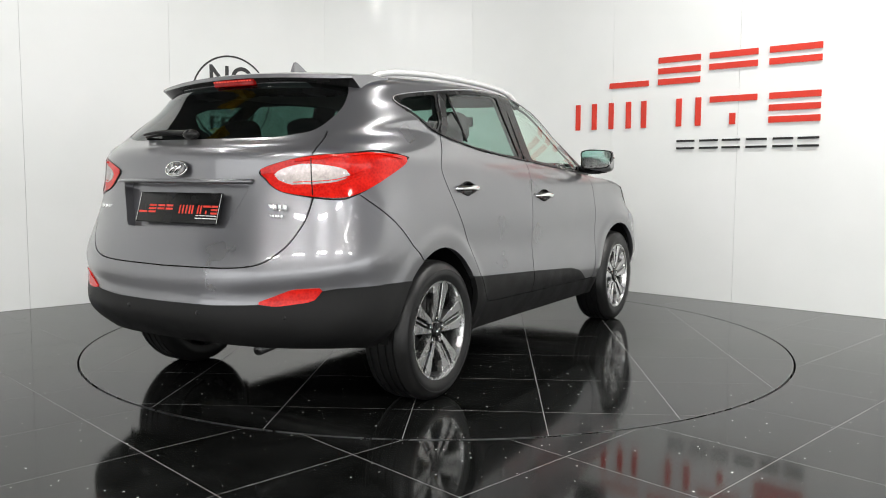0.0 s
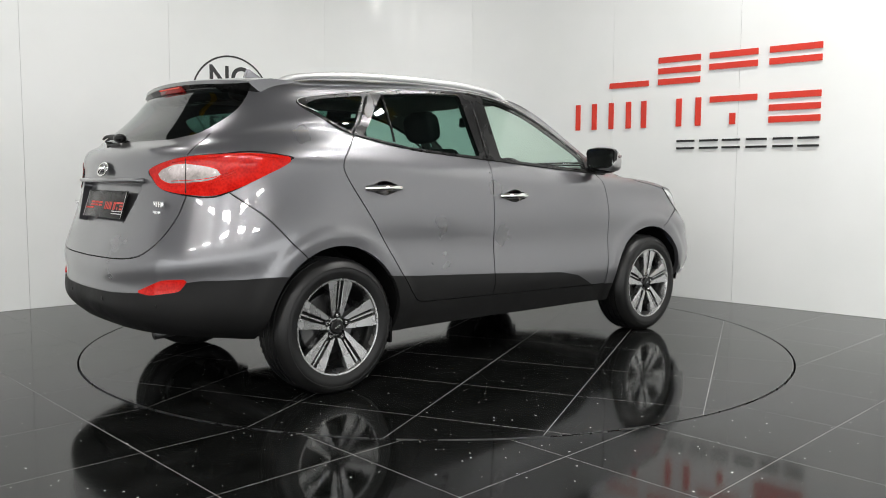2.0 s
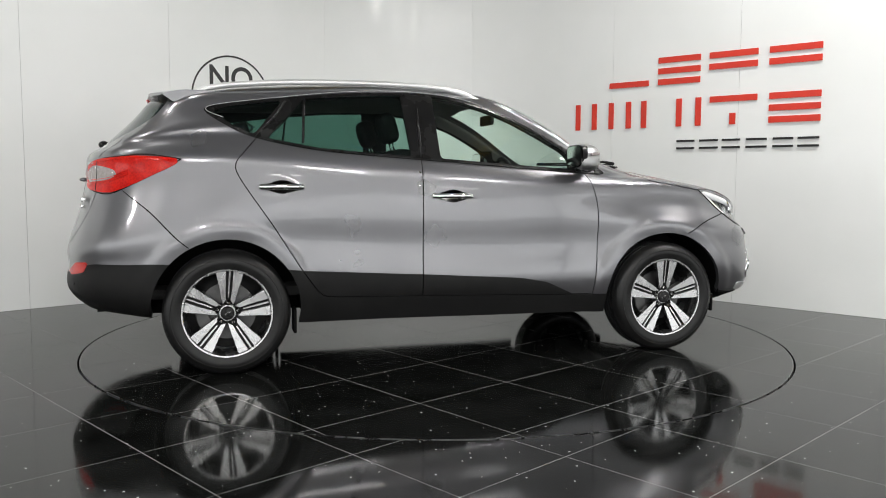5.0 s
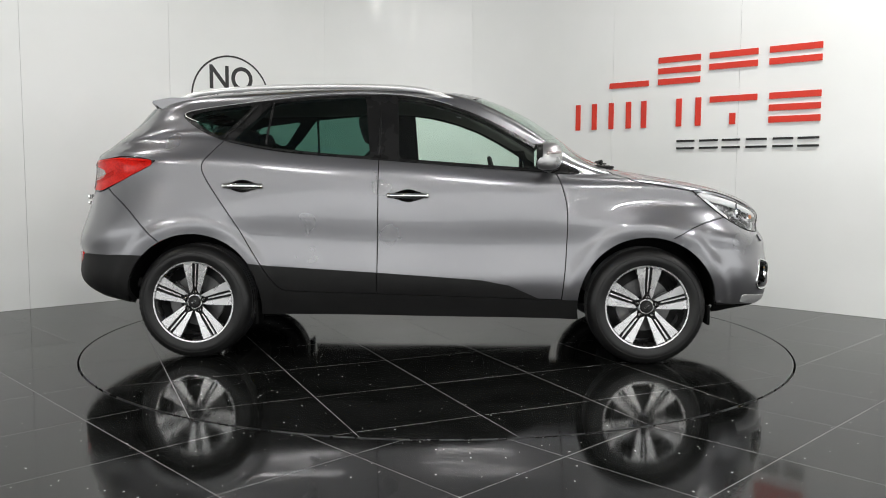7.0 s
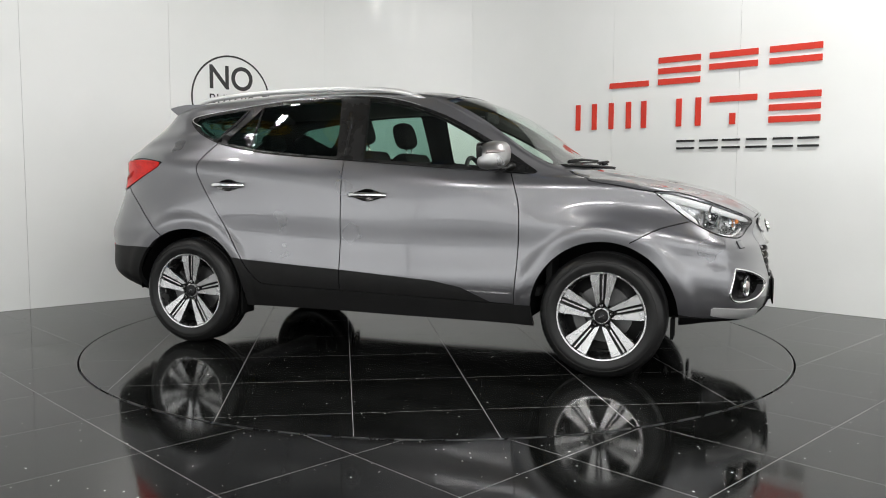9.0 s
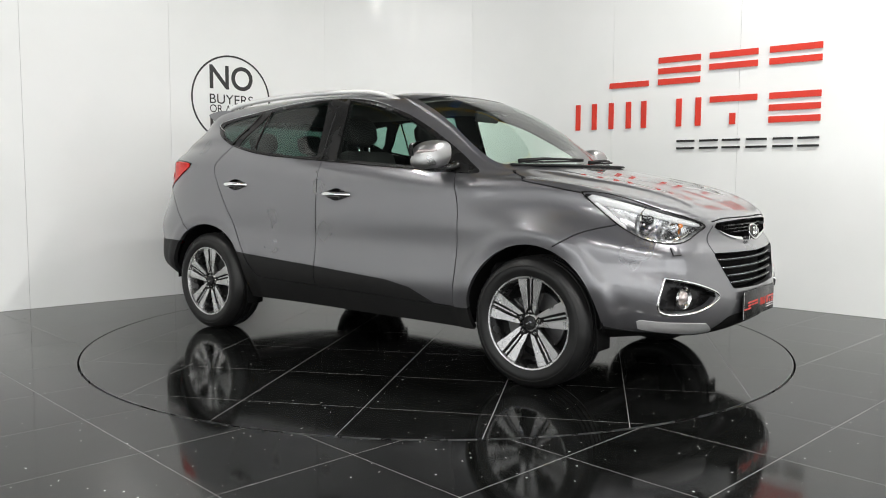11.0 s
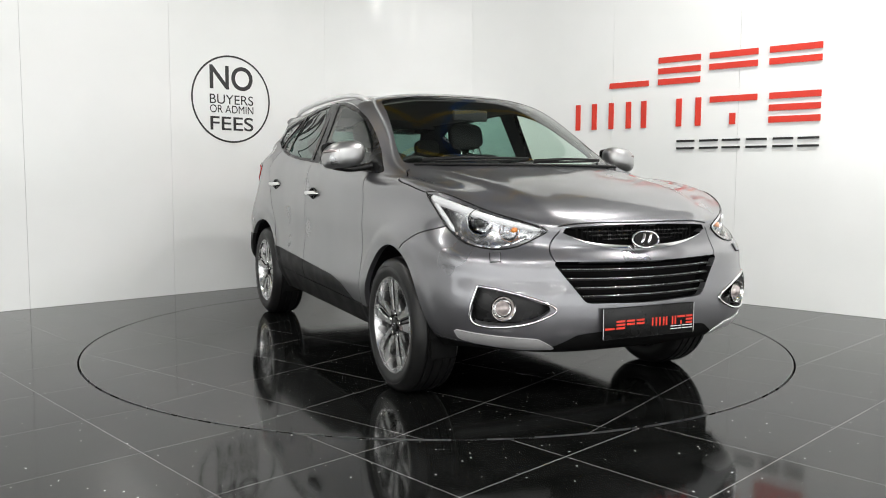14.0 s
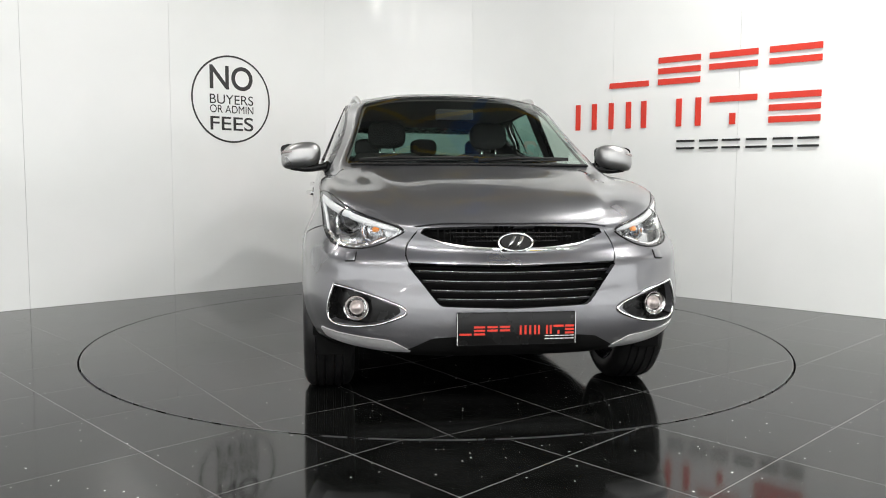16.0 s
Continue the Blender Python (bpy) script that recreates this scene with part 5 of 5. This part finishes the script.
    for ctrl in ([(-1.155, .78, 1.29), (-1.06, .74, 1.39), (-.985, .68, 1.50)], [(-.88, .67, 1.515), (-.90, .78, 1.245)], [(-.232, .65, 1.556), (-.232, .81, 1.18)]):
        put("window_post", *flip(*tube(hugging(ctrl, .002), .008, 6, (1, .6)), side), GLOSS_BLACK, CAR, "black window divider")
    # handles
    for hx, hz in ((-1.029, 1.018), (-.061, .968)):
        p, n = surface_at(hx, .88, hz)
        lens = smooth_line([(-.122, 0), (-.06, .022), (0, .038), (.06, .024), (.122, 0), (.06, -.024), (0, -.037), (-.06, -.022)], 4, True)
        vs, fs = prism([(p.x + a, hz + b) for a, b in lens], p.y - .009, p.y + .02, .004)
        # the recess is body colour; this black plate stands for the shade in it
        cup = put("handle_cup", *flip(vs, fs, side), GLOSS_BLACK, CAR, "dark handle recess")
        grip = [(p.x - .125, p.y + .002, hz), (p.x - .09, p.y - .020, hz + .001), (p.x - .03, p.y - .040, hz + .002), (p.x + .03, p.y - .040, hz + .002), (p.x + .09, p.y - .020, hz + .001), (p.x + .125, p.y + .002, hz)]
        put("door_handle", *flip(*tube(smooth_line(grip, 4), [.005] + [.0155] * 19 + [.005], 10, (.7, 1.0)), side), CHROME, CAR, "chrome door handle")
    # roof rails
    rail = smooth_line([(-1.50, -.585, 1.515), (-1.40, -.598, 1.566), (-1.20, -.605, 1.594), (-.90, -.608, 1.613), (-.5, -.608, 1.620), (-.15, -.602, 1.612), (.06, -.592, 1.586), (.22, -.572, 1.525)], 6)
    put("roof_rail", *flip(*tube(rail, [.009] + [.0125] * (len(rail) - 2) + [.009], 10, (1.1, 1.35)), side), SATIN, CAR, "satin silver roof rail")


# door mirrors
def build_mirror(side):
    vs, fs = ball((.735, -.945, 1.198), (.080, .114, .074), 16, 28, .72)
    shaped = []
    for x, y, z in vs:
        u = (y + .945) / .112
        x2 = x - .028 * max(0, -u) ** 2 + (.0 if x > .69 else (.69 - x) * .75)
        shaped.append((x2, y, z + .014 * u - .012 * max(0, -u) ** 2))
    cap = put("mirror_cap", *flip(shaped, fs, side), MIRROR_CAP, CAR, "bright silver mirror cap")
    glass = smooth_line([(-.098, .05), (0, .060), (.09, .052), (.095, 0), (.085, -.052), (0, -.058), (-.085, -.046), (-.105, 0)], 4, True)
    vs = [(.664, -.945 + a, 1.200 + b) for a, b in glass]
    put("mirror_glass", *flip(vs, [tuple(range(len(vs)))], side), CHROME, cap, "mirror glass", False)
    bezel = [(.667, -.945 + a * 1.08, 1.200 + b * 1.1) for a, b in glass]
    put("mirror_bezel", *flip(bezel + [(x + .03, y, z) for x, y, z in bezel], [tuple(range(len(bezel)))] + [(i, (i + 1) % len(bezel), (i + 1) % len(bezel) + len(bezel), i + len(bezel)) for i in range(len(bezel))], side), GLOSS_BLACK, cap, "black mirror bezel", False)
    base = smooth_line([(.735, -1.02, 1.135), (.735, -.93, 1.122), (.75, -.86, 1.125), (.775, -.79, 1.14)], 4)
    put("mirror_foot", *flip(*tube(base, [.012] + [.022] * (len(base) - 2) + [.03], 10, (1.6, .9)), side), GLOSS_BLACK, cap, "black mirror foot")
    lamp = [(.80, -.99, 1.215), (.785, -1.02, 1.215), (.755, -1.045, 1.213), (.72, -1.055, 1.21)]
    put("mirror_lamp", *flip(*tube(smooth_line(lamp, 4), .009, 8, (.7, 1)), side), PALE_LENS, cap, "clear indicator strip")


for side in (-1, 1):
    build_mirror(side)


# spoiler, brake lamp, fin, wipers
def build_spoiler():
    vs, fs = [], []
    ys = np.linspace(-.625, .625, 33)
    for y in ys:
        k = abs(y) / .625
        tip = -1.760 + .12 * k ** 2.2
        ztop = 1.562 - .026 * k ** 2
        zr = 1.590 - .040 * k ** 2
        sec = [(-1.36, zr - .002), ((tip - 1.40) / 2, (zr + ztop) / 2 + .008), (tip + .05, ztop + .005), (tip, ztop - .006), (tip - .002, ztop - .024), (tip + .050, ztop - .086), (tip + .11, ztop - .102), ((tip - 1.42) / 2, ztop - .086 - .012 * k), (-1.43, 1.500 - .012 * k)]
        thin = 1 - .40 * k ** 8
        sec = sec[:4] + [(x, ztop - (ztop - z) * thin) for x, z in sec[4:8]] + sec[8:]
        vs += [(x, y, z) for x, z in sec]
    n = 9
    for i in range(len(ys) - 1):
        fs += [(i * n + k, (i + 1) * n + k, (i + 1) * n + (k + 1) % n, i * n + (k + 1) % n) for k in range(n)]
    under = [f for j, f in enumerate(fs) if 4 <= j % n <= 7]
    fs = [f for j, f in enumerate(fs) if not 4 <= j % n <= 7]
    fs += [tuple(range(n)), tuple((len(ys) - 1) * n + k for k in range(n))[::-1]]
    sp = put("spoiler", vs, fs, PAINT, CAR, "", True, 40)
    # painted like the top; its shade and floor reflection are coloured in as black
    put("underside", vs, under, GLOSS_BLACK, sp, "underside of the spoiler, its shade put in as gloss black", True, 40)
    sides = [(y, 1.54) for y in (-.125, .125)]
    lamp = box_bm((-1.762, -.13, 1.502), (-1.69, .13, 1.538), .010)
    part("brake_lamp", lamp, DEEP_RED, sp, "red high brake lamp")
    for k in range(14):
        part("brake_dot", box_bm((-1.766, -.117 + .018 * k, 1.524), (-1.760, -.108 + .018 * k, 1.530), .001), LAMP_RED, sp)


LAMP_RED = surface("bright_red_lens", (0.9, 0.08, 0.05), 0.2, vary=0.1, bump=0.0)
build_spoiler()
fin = [(-1.34, 1.585), (-1.33, 1.63), (-1.315, 1.672), (-1.30, 1.672), (-1.24, 1.635), (-1.17, 1.605), (-1.14, 1.60)]
vs = [(x, s * (.018 * (1 - (z - 1.58) / .13) + .002), z) for s in (-1, 1) for x, z in fin]
k = len(fin)
put("roof_fin", vs, [tuple(range(k)), tuple(range(2 * k - 1, k - 1, -1))] + [(i, (i + 1) % k, (i + 1) % k + k, i + k) for i in range(k)], PAINT, CAR, "shark-fin roof aerial", True, 50)


def tail_point(y, z, lift):
    return Vector((tail_x(y, z) - lift * .8, y, z + lift * .4))


a, b = tail_point(0.0, 1.250, .032), tail_point(.37, 1.262, .022)
arm = [a.lerp(b, t) + Vector((-.012 * math.sin(math.pi * t), 0, .012 * math.sin(math.pi * t))) for t in np.linspace(0, 1, 9)]
wiper = put("rear_wiper", *tube(arm, [.024, .021, .018, .015, .013, .011, .010, .009, .007], 8, (1, .7)), BLACK_PLASTIC, CAR, "black rear wiper arm")
put("wiper_blade", *tube([p + Vector((.012, 0, -.012)) for p in arm[2:]], .006, 6), BLACK_PLASTIC, wiper)
put("wiper_pivot", *ball(tuple(a), (.03, .045, .024), 8, 14), GLOSS_BLACK, wiper)


def screen_point(y, z, lift):
    d = np.hypot(GRID[:NU // 3, :, 1] + abs(y), GRID[:NU // 3, :, 2] - z)
    i, j = np.unravel_index(np.argmin(d), d.shape)
    return Vector((GRID[i, j, 0] + lift * .5, y, z + lift * .8))


for y0, y1, z1 in ((-.62, .0, 1.168), (.02, .56, 1.168)):
    w = put("wiper", *tube([screen_point(y0, 1.150, .02), screen_point(y0 + .2, 1.158, .03), screen_point(y1, z1, .02)], [.012, .008, .006], 8), BLACK_PLASTIC, CAR, "black windscreen wiper")
    put("wiper_blade", *tube([screen_point(y, 1.150 + .015 * (y - y0) / (y1 - y0), .012) for y in np.linspace(y0 + .05, y1, 8)], .006, 6), BLACK_PLASTIC, w)
cowl = [(screen_point(y, 1.142, .004)) for y in np.linspace(-.66, .66, 21)]
put("cowl_panel", *tube(cowl, .016, 8, (1.6, .5)), BLACK_PLASTIC, CAR, "black plastic cowl below the windscreen")


# cabin: seats, dash, steering wheel, mirror
def seat(x, y, width, back_top, rear=False):
    st = part("seat", box_bm((x - .26, y - width / 2, .60), (x + .26, y + width / 2, .78), .06), CLOTH, CAR, "dark cloth seat")
    lean = pose(x - .26, y, .74, 0, -16, 0)
    def at(bm):
        bmesh.ops.transform(bm, matrix=lean, verts=bm.verts)
        return bm
    part("backrest", at(box_bm((-.07, -width / 2 + .01, 0), (.07, width / 2 - .01, back_top), .05)), CLOTH, st)
    heads = (0,) if not rear else (-.46, 0, .46)
    for h in heads:
        hz = back_top + (.05 if not rear else .03)
        vs, fs = ball((0.0, h, hz + .09), (.055, .135 if not rear else .11, .095 if not rear else .07), 10, 18, .6)
        put("headrest", [lean @ Vector(v) for v in vs], fs, CLOTH, st)
        for s in (-.05, .05):
            put("headrest_rod", *(lambda vf: ([lean @ Vector(v) for v in vf[0]], vf[1]))(tube([(0, h + s, hz - .08), (0, h + s, hz + .03)], .006, 6)), CHROME, st)
    return st


seat(.10, -.37, .50, .52)
seat(.10, .37, .50, .52)
seat(-.80, 0, 1.30, .48, True)
dash = []
for y in np.linspace(-.72, .72, 19):
    dip = .012 * math.cos(y * 7)
    dash += [(.98, y, 1.115), (.85, y, 1.122 + dip), (.70, y, 1.105 + dip), (.60, y, 1.05), (.58, y, .92), (.66, y, .70), (.98, y, .6)]
put("dashboard", dash, [(i * 7 + k, i * 7 + k + 1, i * 7 + 8 + k, i * 7 + 7 + k) for i in range(18) for k in range(6)], DASH, CAR, "dark moulded dashboard")
ring = [(.46 - .10 * math.sin(a) * .45, -.37 + .185 * math.cos(a), 1.03 + .185 * math.sin(a) * .9) for a in np.linspace(0, 2 * math.pi, 33)]
wheel = put("steering_wheel", *tube(ring, .014, 8), DASH, CAR, "black steering wheel")
put("wheel_hub", *ball((.49, -.37, 1.02), (.04, .075, .06), 8, 14, .7), DASH, wheel)
for a in (0.1, math.pi - .1, -math.pi / 2):
    put("wheel_spoke", *tube([(.49, -.37, 1.02), (.46 - .045 * math.sin(a), -.37 + .18 * math.cos(a), 1.03 + .165 * math.sin(a))], .013, 6), DASH, wheel)
part("cabin_mirror", box_bm((.42, -.12, 1.43), (.45, .12, 1.50), .012), DASH, CAR, "black rear-view mirror")
part("parcel_shelf", box_bm((-1.85, -.62, 1.08), (-1.18, .62, 1.10), .008), CLOTH, CAR, "dark parcel shelf")


# ---- motion ----
CAR_TURN, CAR_AHEAD, CAR_ASIDE = -2.242, -0.0772, 0.0515


def car_pose(t):
    return pose(0, 0, 0, 0, 0, turn_angle(t)) @ pose(0, 0, 0, 0, 0, CAR_TURN) @ pose(CAR_AHEAD, CAR_ASIDE, 0)


def motions():
    times = [0.25 * i for i in range(65)]
    walk(TURNTABLE, [(t, pose(0, 0, 0, 0, 0, turn_angle(t))) for t in times])
    walk(CAR, [(t, car_pose(t)) for t in times])


motions()
